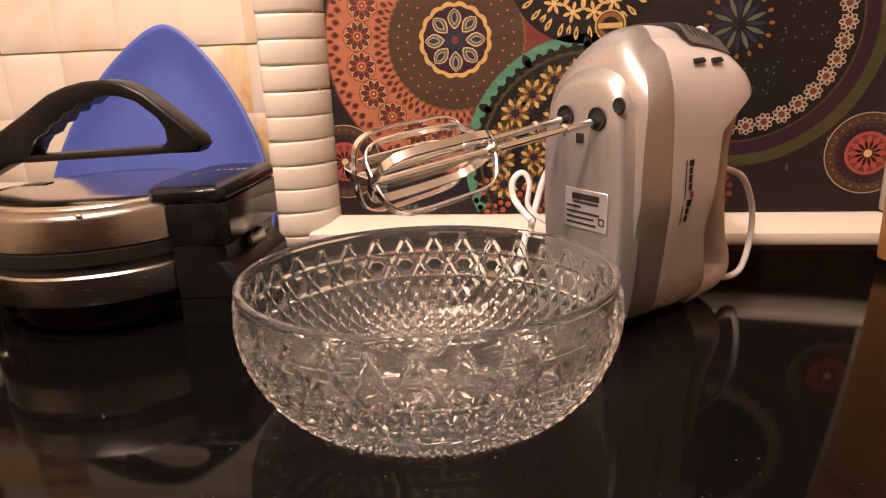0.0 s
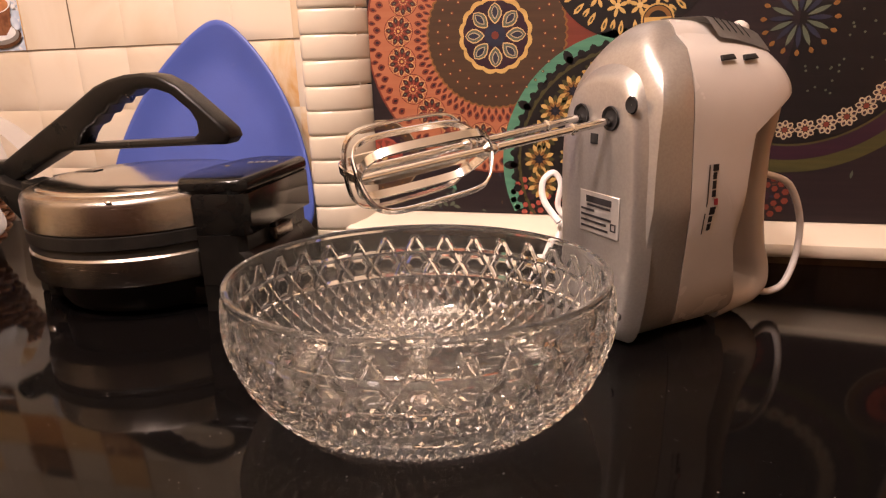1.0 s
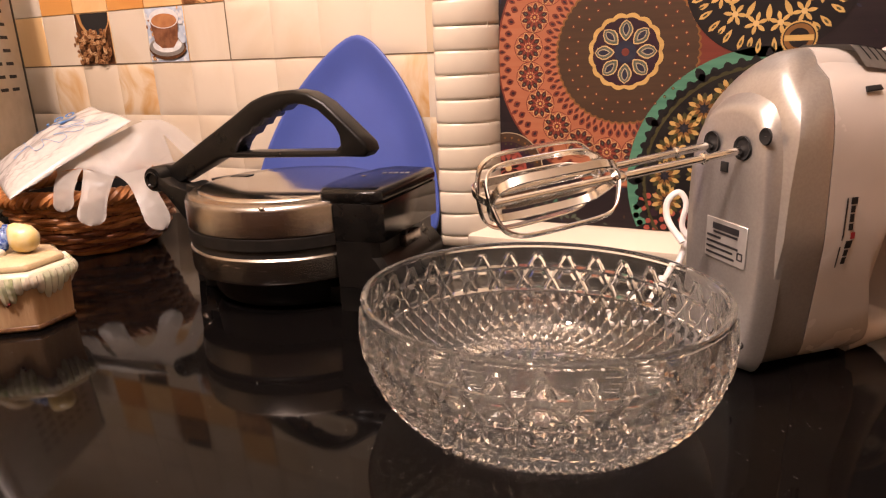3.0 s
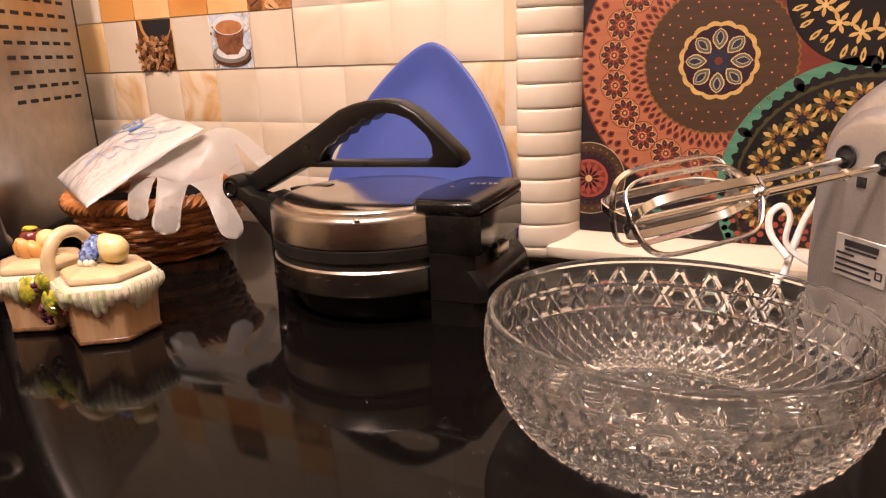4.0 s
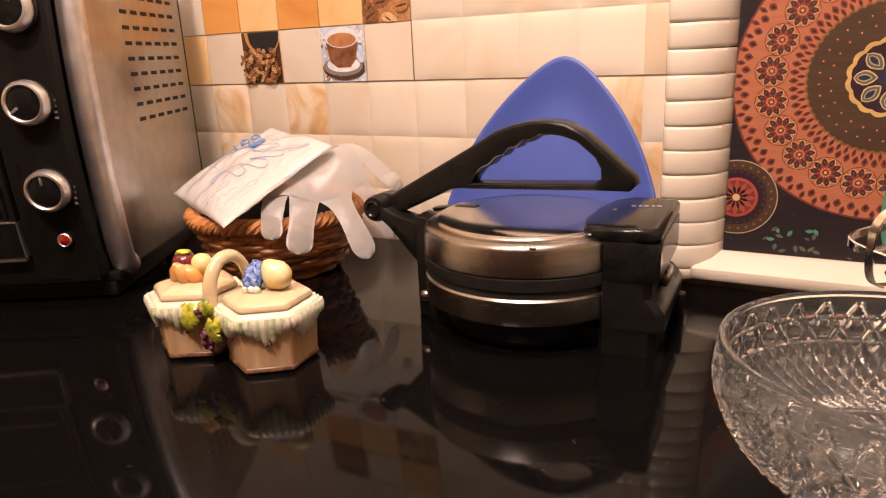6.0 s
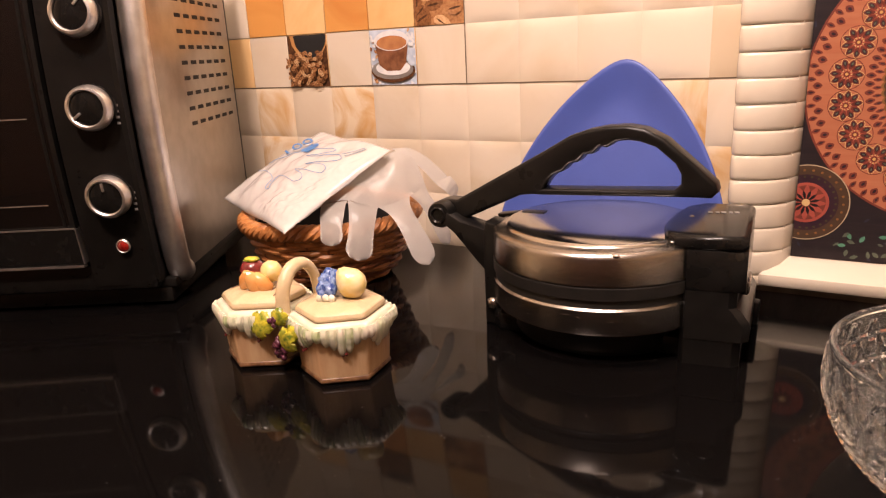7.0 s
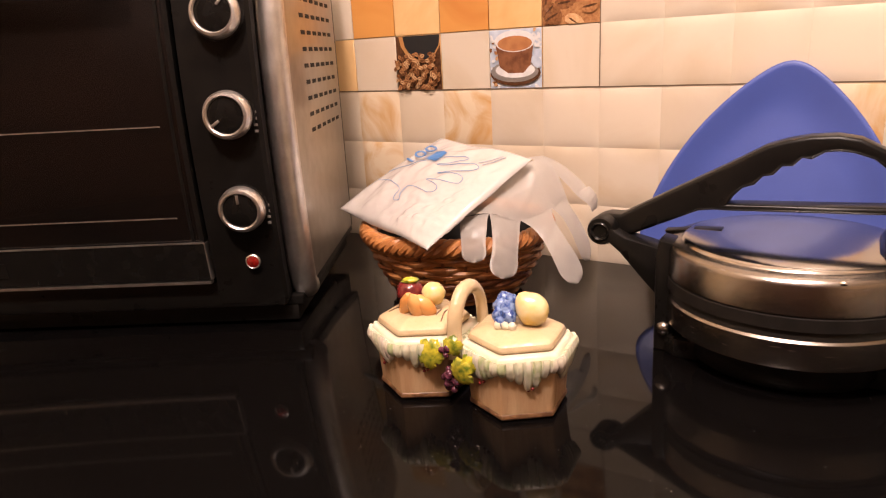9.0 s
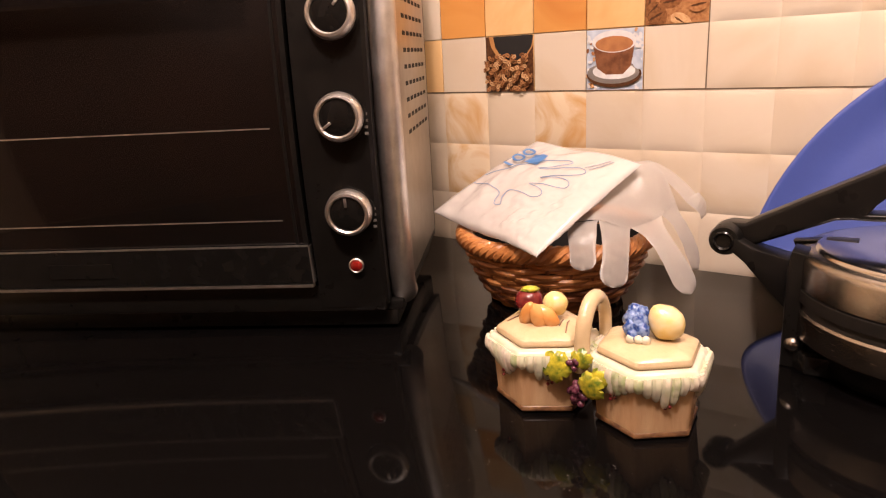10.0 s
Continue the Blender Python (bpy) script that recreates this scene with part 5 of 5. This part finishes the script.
# ---- electric mixer standing on its end ----
def mixer():
    """Local axes: x from the flat face back to the handle, y towards the worktop's front, z up."""
    yaw = math.degrees(math.atan2(0.66, 0.75))
    root = thing("electric_mixer", pose(0.0807, 0.656, 0, 0, 0, yaw), "silver and white electric hand mixer standing on end", "hand mixer")

    def loft(outline, half, power, taper, cuts=16, y0=0.0):
        """Side outline (x, z) swept across the width, shrinking to rounded flanks."""
        bm = bmesh.new()
        cxx = sum(p[0] for p in outline) / len(outline)
        czz = sum(p[1] for p in outline) / len(outline)
        rings = []
        for k in range(cuts + 1):
            s = math.sin((k / cuts - 0.5) * math.pi)
            shrink = 1 - taper * (abs(s) ** power)
            ring = []
            for x, z in outline:
                t = z / 0.22
                width = half * (0.62 + 0.38 * min(1, t / 0.45)) * (1.0 if t < 0.75 else 1 - 0.60 * ((t - 0.75) / 0.25) ** 2)
                ring.append(bm.verts.new((cxx + (x - cxx) * shrink, y0 + s * width, czz + (z - czz) * shrink)))
            rings.append(ring)
        m = len(outline)

        def inner(f, sgn):
            out = []
            for x, z in outline:
                sh = f * (1 - taper)
                zz = czz + (z - czz) * sh
                t = zz / 0.22
                width = half * (0.62 + 0.38 * min(1, t / 0.45)) * (1.0 if t < 0.75 else 1 - 0.60 * ((t - 0.75) / 0.25) ** 2)
                out.append(bm.verts.new((cxx + (x - cxx) * sh, y0 + sgn * (width + 0.0006 * (1 - f)), zz)))
            return out

        rings = [inner(f, -1) for f in (0.25, 0.5, 0.75, 0.92)] + rings + [inner(f, 1) for f in (0.92, 0.75, 0.5, 0.25)]
        for a, b in zip(rings, rings[1:]):
            for i in range(m):
                bm.faces.new((a[i], a[(i + 1) % m], b[(i + 1) % m], b[i]))
        bm.faces.new(rings[0][::-1])
        bm.faces.new(rings[-1])
        return bm

    curve = lambda pts, s=4: [tuple(p.to_2d()) for p in smooth_path([(a, b, 0) for a, b in pts], s, True)]
    whole = [(0.004, 0.008), (0.002, 0.05), (0.001, 0.10), (0.003, 0.15), (0.008, 0.185), (0.018, 0.206), (0.032, 0.217), (0.046, 0.2205), (0.065, 0.2205), (0.095, 0.2160), (0.115, 0.2080), (0.128, 0.195), (0.133, 0.178), (0.126, 0.169), (0.112, 0.170), (0.100, 0.160), (0.094, 0.12), (0.092, 0.07), (0.096, 0.03), (0.105, 0.012), (0.104, 0.002), (0.050, 0.0005), (0.014, 0.0005)]
    for nm, mat, text, back in (("silver_shell", SILVER_PAINT, "silver sprayed front shell", False), ("white_shell", WHITE_PLASTIC, "warm white rear shell", True)):
        bm = loft(curve(whole), 0.0475, 3.2, 0.10, 32)
        got = bmesh.ops.bisect_plane(bm, geom=bm.verts[:] + bm.edges[:] + bm.faces[:], plane_co=(0.0400 + (0.0004 if back else -0.0004), 0.045, 0.10), plane_no=(1, 0.32, 0.03), clear_inner=back, clear_outer=not back)
        edges = [e for e in got["geom_cut"] if isinstance(e, bmesh.types.BMEdge)]
        bmesh.ops.edgeloop_fill(bm, edges=edges)
        part(nm, bm, mat, root, text, angle=50)
    # raised face plate
    def plate_outline(k, zc=0.108):
        pts = [(-0.024, 0.014), (-0.033, 0.045), (-0.0365, 0.09), (-0.036, 0.135), (-0.031, 0.165), (-0.020, 0.181), (0.0, 0.186), (0.020, 0.181), (0.031, 0.165), (0.036, 0.135), (0.0365, 0.09), (0.033, 0.045), (0.024, 0.014), (0.0, 0.011)]
        return [(a * k * 1.13, zc + (b - zc) * k * 1.05) for a, b in curve(pts, 5)]
    bm = bmesh.new()
    rings = []
    for k, x in ((1.06, 0.012), (1.02, 0.004), (0.985, 0.0006), (0.95, -0.0018), (0.90, -0.0030), (0.5, -0.0036)):
        rings.append([bm.verts.new((x + 0.0035 * max(0, (b - 0.14) / 0.045) ** 2 * (1 if x < 0.01 else 0), a, max(0.0006, b))) for a, b in plate_outline(k)])
    for a, b in zip(rings, rings[1:]):
        for i in range(len(a)):
            bm.faces.new((a[i], a[(i + 1) % len(a)], b[(i + 1) % len(a)], b[i]))
    bm.faces.new(rings[-1])
    fp = part("face_plate", bm, SILVER_PAINT, root, "flat silver face with beater sockets", angle=50)
    # sockets and marks on the face
    for y in (-0.0155, 0.0155):
        part("socket", join(bmesh.new(), lathe([(0.0002, 0.0), (0.0058, 0.0), (0.0062, 0.0006), (0.0078, 0.0012), (0.0082, 0.0)], 24), pose(-0.0032, y, 0.160, 0, -90, 0)), DARK_HOLE, fp, "dark beater socket")
    part("eject_window", box(-0.0046, -0.003, -0.0035, 0.0035, 0.142, 0.149, 0.0003), DARK_HOLE, fp, "small square dark hole")
    for y, z, r in ((0.034, 0.1695, 0.0050), (0.0285, 0.026, 0.0030), (-0.0285, 0.026, 0.0030)):
        part("screw_hole", join(bmesh.new(), lathe([(0.0002, 0.0004), (r * 0.8, 0.0004), (r, 0.0010), (r * 1.15, 0.0)], 20), pose(-0.0020, y, z, 0, -90, 0)), DARK_HOLE, fp)
    # rating label with plain bars
    lb = part("rating_label", box(-0.0046, -0.0036, -0.0135, 0.0285, 0.080, 0.109, 0.0003, 1), LABEL_SILVER, fp, "silver rating label with small print")
    part("logo_bar", box(-0.0050, -0.0047, -0.006, 0.021, 0.1015, 0.1060), INK, lb)
    for k, (y0, y1) in enumerate(((-0.005, 0.020), (-0.0115, 0.003), (-0.0115, 0.021), (-0.0115, 0.016), (-0.0115, 0.018))):
        z = (0.0995, 0.0960, 0.0920, 0.0880, 0.0838)[k]
        part("print_line", box(-0.0050, -0.0047, y0, y1, z - 0.0008, z + 0.0008), INK, lb)
    part("class_mark", prism([(0.0205, 0.0850), (0.0260, 0.0850), (0.0260, 0.0905), (0.0205, 0.0905)], -0.0050, -0.0047, "yz", hole=[(0.0215, 0.0860), (0.0250, 0.0860), (0.0250, 0.0895), (0.0215, 0.0895)]), INK, lb)
    # seam groove, vents, grille
    for x in (0.070, 0.090):
        part("vent", join(bmesh.new(), prism([(-0.0065, -0.0022), (0.0065, -0.0014), (0.0050, 0.0020), (-0.0060, 0.0014)], -0.0008, 0.0008, "xz", 0.0003), pose(x, 0.0408, 0.1955 - 0.02 * (x - 0.07), 26, 0, 0)), DARK_HOLE, root, "dark slanted vent")
    def crown(x, y):
        ridge = 0.2207 - 0.0045 * max(0, (x - 0.065) / 0.030) ** 1.6
        q = math.sqrt(max(0.0, (1 - abs(y) / 0.0475) / 0.60))
        return ridge * min(1.0, 0.75 + 0.25 * q)

    def patch(x0, x1, y0, y1, lift, n, m, slant=0.0):
        bm = bmesh.new()
        g = []
        for j in range(m + 1):
            row = []
            for i in range(n + 1):
                u, v = i / n, j / m
                y = y0 + (y1 - y0) * v
                x = x0 + (x1 - x0) * u + slant * (v - 0.5)
                row.append(bm.verts.new((x, y, crown(x, y) + lift)))
            g.append(row)
        for j in range(m):
            for i in range(n):
                bm.faces.new((g[j][i], g[j][i + 1], g[j + 1][i + 1], g[j + 1][i]))
        bmesh.ops.solidify(bm, geom=bm.faces[:], thickness=0.0012)
        return bm

    gr = part("grille", patch(0.068, 0.116, -0.024, 0.0315, 0.0016, 14, 16, 0.006), GREY_INSERT, root, "grey slotted grille")
    for k in range(5):
        part("slit", patch(0.0755 + 0.0062 * k, 0.0770 + 0.0062 * k, 0.014, 0.0275, 0.0021, 1, 8, 0.004), DARK_HOLE, gr)
    part("speed_knob", join(bmesh.new(), lathe([(0.0002, 0.014), (0.005, 0.0135), (0.0065, 0.011), (0.0068, 0.0)], 20), pose(0.120, -0.002, 0.2060, 0, 40, 0)), WHITE_PLASTIC, root, "white speed switch")
    # grip with the open gap in front of it
    spine = smooth_path([(0.095, 0, 0.192), (0.115, 0, 0.188), (0.130, 0, 0.179), (0.138, 0, 0.164), (0.141, 0, 0.145), (0.1405, 0, 0.115), (0.1405, 0, 0.080), (0.145, 0, 0.050), (0.149, 0, 0.032), (0.146, 0, 0.019), (0.132, 0, 0.012), (0.100, 0, 0.0105)], 5)
    rad = []
    for p in spine:
        rad.append(0.0105 + 0.006 * max(0, min(1, (0.125 - p.x) / 0.03)))
    bm = bmesh.new()
    rings = []
    for i, p in enumerate(spine):
        d = (spine[min(i + 1, len(spine) - 1)] - spine[max(i - 1, 0)]).normalized()
        nrm = Vector((-d.z, 0, d.x))
        wide = 0.019 + 0.013 * max(0, min(1, (p.z - 0.13) / 0.05)) + 0.004 * max(0, min(1, (0.05 - p.z) / 0.03))
        ring = []
        for k in range(20):
            a = 2 * math.pi * k / 20
            c, s = math.cos(a), math.sin(a)
            c, s = math.copysign(abs(c) ** 0.75, c), math.copysign(abs(s) ** 0.75, s)
            ring.append(bm.verts.new(p + nrm * (rad[i] * c) + Vector((0, wide * s, 0))))
        rings.append(ring)
    for a, b in zip(rings, rings[1:]):
        for k in range(20):
            bm.faces.new((a[k], a[(k + 1) % 20], b[(k + 1) % 20], b[k]))
    bm.faces.new(rings[0][::-1])
    bm.faces.new(rings[-1])
    part("grip", bm, WHITE_PLASTIC, root, "white curved grip", angle=70)
    # mark on the flank: plain bars in place of the lettering
    for k, (z0, z1, x0, x1, ink) in enumerate(((0.1235, 0.1280, 0.0560, 0.0612, INK), (0.1180, 0.1225, 0.0565, 0.0600, INK), (0.1115, 0.1170, 0.0565, 0.0600, INK), (0.1060, 0.1105, 0.0565, 0.0600, INK), (0.1000, 0.1045, 0.0590, 0.0625, INK_RED), (0.0935, 0.0990, 0.0560, 0.0612, INK), (0.0880, 0.0925, 0.0565, 0.0600, INK), (0.0820, 0.0870, 0.0565, 0.0600, INK), (0.080, 0.128, 0.0525, 0.0536, INK))):
        zz = [z0, (z0 + z1) / 2, z1]
        bm = bmesh.new()
        prev = None
        for z in zz:
            t = z / 0.22
            w = 0.0475 * (0.62 + 0.38 * min(1, t / 0.45)) + 0.0010
            cur = [bm.verts.new((x0, w, z)), bm.verts.new((x1, w, z))]
            if prev:
                bm.faces.new((prev[0], prev[1], cur[1], cur[0]))
            prev = cur
        bmesh.ops.solidify(bm, geom=bm.faces[:], thickness=0.0002)
        part("mark_bar", bm, ink, root)
    for ob in root.children_recursive:
        if ob.type == "MESH":
            ob.data.transform(Matrix.Diagonal((1, -1, 1, 1)))
            ob.data.flip_normals()
    # beaters
    tilt = 6.6
    for y, turn in ((-0.0155, 40), (0.0155, -5)):
        bt = new("beater")
        bt.parent = root
        bt.matrix_local = pose(0.010, y, 0.1602, 0, 0, 180 + (1.2 if y > 0 else -1.2)) @ pose(0, 0, 0, 0, tilt, 0) @ pose(0, 0, 0, turn, 0, 0)
        bt["label"] = "chrome wire beater"
        part("shaft", tube([(-0.010, 0, 0), (0.1868, 0, 0)], 0.0026, 14), CHROME, bt)
        part("collar", tube([(0.040, 0, 0), (0.041, 0, 0), (0.043, 0, 0), (0.044, 0, 0)], [0.0026, 0.0040, 0.0040, 0.0026], 12), CHROME, bt)
        part("hub", tube([(0.098, 0, 0), (0.100, 0, 0), (0.106, 0, 0), (0.108, 0, 0)], [0.0026, 0.0040, 0.0040, 0.0026], 12), CHROME, bt)
        for q in range(4):
            loop = smooth_path([(0.1025, 0, 0.0008), (0.107, 0, 0.011), (0.113, 0, 0.0195), (0.122, 0, 0.0235), (0.145, 0, 0.0248), (0.170, 0, 0.0248), (0.181, 0, 0.0215), (0.186, 0, 0.0140), (0.1875, 0, 0.0008)], 6)
            bm = bmesh.new()
            rr = []
            for i, p in enumerate(loop):
                d = (loop[min(i + 1, len(loop) - 1)] - loop[max(i - 1, 0)]).normalized()
                o = Vector((-d.z, 0, d.x))
                rr.append([bm.verts.new(p + o * a * 0.00075 + Vector((0, b * 0.0030, 0))) for a, b in ((-1, -0.85), (0, -1), (1, -0.85), (1, 0.85), (0, 1), (-1, 0.85))])
            for a, b in zip(rr, rr[1:]):
                for k in range(6):
                    bm.faces.new((a[k], a[(k + 1) % 6], b[(k + 1) % 6], b[k]))
            bm.transform(Matrix.Rotation(radians(90 * q), 4, "X"))
            part("blade", bm, CHROME, bt)
    # cord: out of the foot of the grip, bundled behind the body
    to_local = lambda p: root.matrix_world.inverted() @ Vector(p)
    right = smooth_path([(0.2020, 0.760, 0.104), (0.2230, 0.770, 0.094), (0.2350, 0.776, 0.066), (0.2350, 0.774, 0.036), (0.2260, 0.762, 0.014), (0.2140, 0.752, 0.009), (0.2040, 0.742, 0.012)], 6)
    cord = part("cord", tube([to_local(p) for p in right], 0.0028, 10), CORD_WHITE, root, "white vinyl mains cord")
    left = smooth_path([(0.120, 0.800, 0.130), (0.075, 0.800, 0.118), (0.056, 0.798, 0.095), (0.046, 0.792, 0.065), (0.040, 0.780, 0.040), (0.034, 0.760, 0.022), (0.028, 0.735, 0.008), (0.024, 0.715, 0.004), (0.045, 0.712, 0.0036), (0.085, 0.735, 0.0036)], 6)
    part("cord", tube([to_local(p) for p in left], 0.0032, 10), CORD_WHITE, root)
    loop = smooth_path([(0.041, 0.775, 0.055), (0.026, 0.786, 0.072), (0.024, 0.792, 0.088), (0.033, 0.796, 0.096), (0.040, 0.795, 0.086), (0.0385, 0.788, 0.066), (0.050, 0.785, 0.054), (0.066, 0.790, 0.046), (0.090, 0.795, 0.044)], 6)
    part("cord", tube([to_local(p) for p in loop], 0.0030, 10, flat=0.6), CORD_WHITE, root)
    part("cord_tie", tube([to_local(p) for p in ((0.031, 0.750, 0.020), (0.029, 0.742, 0.014), (0.027, 0.734, 0.008))], 0.0052, 10), CORD_WHITE, root, "white cord tie")
    return root


mixer()


# ---- carton beside the panel ----
carton = thing("carton", pose(0.371, 0.838, 0, 0, 0, -82), "plain brown cardboard carton standing on the worktop", "carton")
part("carton_body", box(0.0, 0.20, 0.0, 0.12, 0.0, 0.30, 0.003), CARTON, carton)
part("flap", box(0.001, 0.199, -0.0015, 0.0005, 0.20, 0.299, 0.0005, 1), CARTON, carton)


# ---- wall tiles ----
def pillow(w, rise, inset):
    """One embossed square: soft cushion with a rounded border."""
    bm = bmesh.new()
    n = 8
    g = []
    for j in range(n + 1):
        row = []
        for i in range(n + 1):
            u, v = -math.cos(math.pi * i / n) , -math.cos(math.pi * j / n)
            e = (1 - abs(u) ** 5) * (1 - abs(v) ** 5)
            row.append(bm.verts.new((u * w / 2, -rise * e ** 0.85 - 0.0005, v * w / 2)))
        g.append(row)
    for j in range(n):
        for i in range(n):
            bm.faces.new((g[j][i], g[j][i + 1], g[j + 1][i + 1], g[j + 1][i]))
    rim = [g[0][i] for i in range(n)] + [g[j][n] for j in range(n)] + [g[n][n - i] for i in range(n)] + [g[n - j][0] for j in range(n)]
    back = [bm.verts.new((v.co.x, 0.003, v.co.z)) for v in rim]
    for k in range(len(rim)):
        bm.faces.new((rim[k], rim[(k + 1) % len(rim)], back[(k + 1) % len(rim)], back[k]))
    return bm


MESH_SOFT = {m: finish("tile", pillow(0.07498, 0.0022, 0), m, True, 70) for m in (TILE_CREAM, TILE_VEIN)}
MESH_FLAT = {m: finish("tile", box(-0.0370, 0.0370, -0.0012, 0.003, -0.0370, 0.0370, 0.0005, 1), m) for m in (TILE_CREAM, TILE_SAND, TILE_OCHRE)}


def tile_object(mesh, x, z, y=0.9):
    ob = new("tile", mesh)
    ob.location = (x, y, z)
    ob.parent = wall
    return ob


BEANS = [Mat("coffee_bean_print", lin(*c), 0.2, second=lin(*d), scale=300, coat=0.3).m for c, d in (((140, 94, 58), (110, 70, 42)), ((178, 128, 84), (146, 98, 62)), ((214, 174, 128), (188, 142, 98)), ((92, 60, 38), (70, 44, 28)))]
CUP_WHITE, CUP_BROWN, CUP_TEA, CUP_SKY = (Mat("cup_print", lin(*c), 0.2, second=lin(*d), scale=90, coat=0.3).m for c, d in (((226, 224, 222), (206, 206, 208)), ((136, 90, 62), (100, 62, 42)), ((162, 108, 70), (180, 124, 80)), ((196, 206, 218), (170, 182, 200))))


def printed(shapes, x, z, parent, name):
    """Flat coloured shapes of a picture tile; each shape: points, material."""
    bm = bmesh.new()
    mats = []
    for k, (pts, m) in enumerate(shapes):
        if m not in mats:
            mats.append(m)
        f = bm.faces.new([bm.verts.new((max(-0.0368, min(0.0368, a)), -0.00135 - 0.00003 * k, max(-0.0368, min(0.0368, b)))) for a, b in pts])
        f.material_index = mats.index(m)
    ob = part(name, bm, mats, parent, smooth=False)
    return ob


def disc(cx, cz, rx, rz, rot=0.0, n=14, a0=0, a1=360):
    c, s = math.cos(rot), math.sin(rot)
    out = []
    for i in range(n):
        a = radians(a0 + (a1 - a0) * i / n)
        p, q = rx * math.cos(a), rz * math.sin(a)
        out.append((cx + p * c - q * s, cz + p * s + q * c))
    return out


SQ = [(-0.0368, -0.0368), (0.0368, -0.0368), (0.0368, 0.0368), (-0.0368, 0.0368)]


def bean_shapes(seed, size, spoon):
    rnd = random.Random(seed)
    out = [(SQ, BEANS[3] if spoon else BEANS[1])]
    if spoon:
        out.append((disc(0.004, 0.040, 0.036, 0.040), CARTON))
        out.append((disc(0.006, 0.036, 0.031, 0.032), DARK_HOLE))
    n = 150 if spoon else 26
    for i in range(n):
        x, z = rnd.uniform(-0.036, 0.036), rnd.uniform(-0.036, 0.012 if spoon else 0.036)
        r = rnd.uniform(0, 3.1)
        m = BEANS[rnd.choice((0, 1, 1, 2) if spoon else (0, 1, 2, 2))]
        out.append((disc(x, z, size * rnd.uniform(0.8, 1.1), size * 0.66, r, 9), m))
        out.append((disc(x, z, size * 0.8, size * 0.12, r, 6), BEANS[3]))
    return out


def cup_shapes():
    rnd = random.Random(2)
    out = [(SQ, CUP_SKY)]
    for i in range(60):
        out.append((disc(rnd.choice((-1, 1)) * rnd.uniform(0.024, 0.036), rnd.uniform(-0.036, 0.036), 0.003, 0.002, rnd.uniform(0, 3), 6), BEANS[rnd.choice((0, 1, 2))] if rnd.random() < 0.35 else CUP_WHITE))
    out += [(disc(0.0, -0.018, 0.036, 0.016, 0, 24), BEANS[3]), (disc(-0.001, -0.016, 0.034, 0.0135, 0, 24), GREY_INSERT), (disc(0.0, -0.014, 0.028, 0.010, 0, 24), CUP_WHITE)]
    out.append(([(-0.028, 0.022), (-0.022, -0.010), (-0.010, -0.018), (0.012, -0.018), (0.022, -0.008), (0.027, 0.022)], CUP_BROWN))
    out.append((disc(0.0, 0.022, 0.0285, 0.0135, 0, 24), CUP_WHITE))
    out.append((disc(0.0, 0.019, 0.0245, 0.0095, 0, 24), CUP_TEA))
    out.append((disc(0.030, -0.004, 0.006, 0.009, 0.5, 12), CUP_SKY))
    return out


rows = range(0, 9)
for r in rows:
    for c in range(-11, 5):
        x = -0.57 + 0.075 * c + 0.0375
        z = 0.075 * r + 0.0375
        if x - 0.0375 > -0.236:
            continue
        if r >= 3 and c < 0 and r < 9:
            # flat printed field
            if (r, c) == (3, -4) or (r, c) == (5, -3):
                t = tile_object(MESH_FLAT[TILE_SAND], x, z)
                printed(bean_shapes(4 + r, 0.0040, True), 0, 0, t, "coffee_bean_picture")["label"] = "printed picture of a scoop of coffee beans"
            elif (r, c) == (3, -2):
                t = tile_object(MESH_FLAT[TILE_SAND], x, z)
                printed(cup_shapes(), 0, 0, t, "cup_picture")["label"] = "printed picture of a brown and white cup"
            elif (r, c) == (4, -1):
                t = tile_object(MESH_FLAT[TILE_SAND], x, z)
                printed(bean_shapes(9, 0.0125, False), 0, 0, t, "coffee_bean_picture")["label"] = "printed picture of large coffee beans"
            else:
                kind = TILE_OCHRE if (r, c) in ((4, -5), (4, -3)) else TILE_SAND if (r, c) in ((4, -4), (4, -2), (3, -6), (5, -1), (5, -5)) else TILE_CREAM
                tile_object(MESH_FLAT[kind], x, z)
        else:
            vein = (r, c) in ((2, -5), (2, -3), (2, 3), (1, 4), (1, -5))
            tile_object(MESH_SOFT[TILE_VEIN if vein else TILE_CREAM], x, z)
part("joint", box(-1.6, -0.2368, 0.8985, 0.9028, 0.2243, 0.2256), GROUT, wall, "thin dark joint between tile courses")
part("joint", box(-0.5706, -0.5694, 0.8985, 0.9028, 0.2258, 0.66), GROUT, wall)
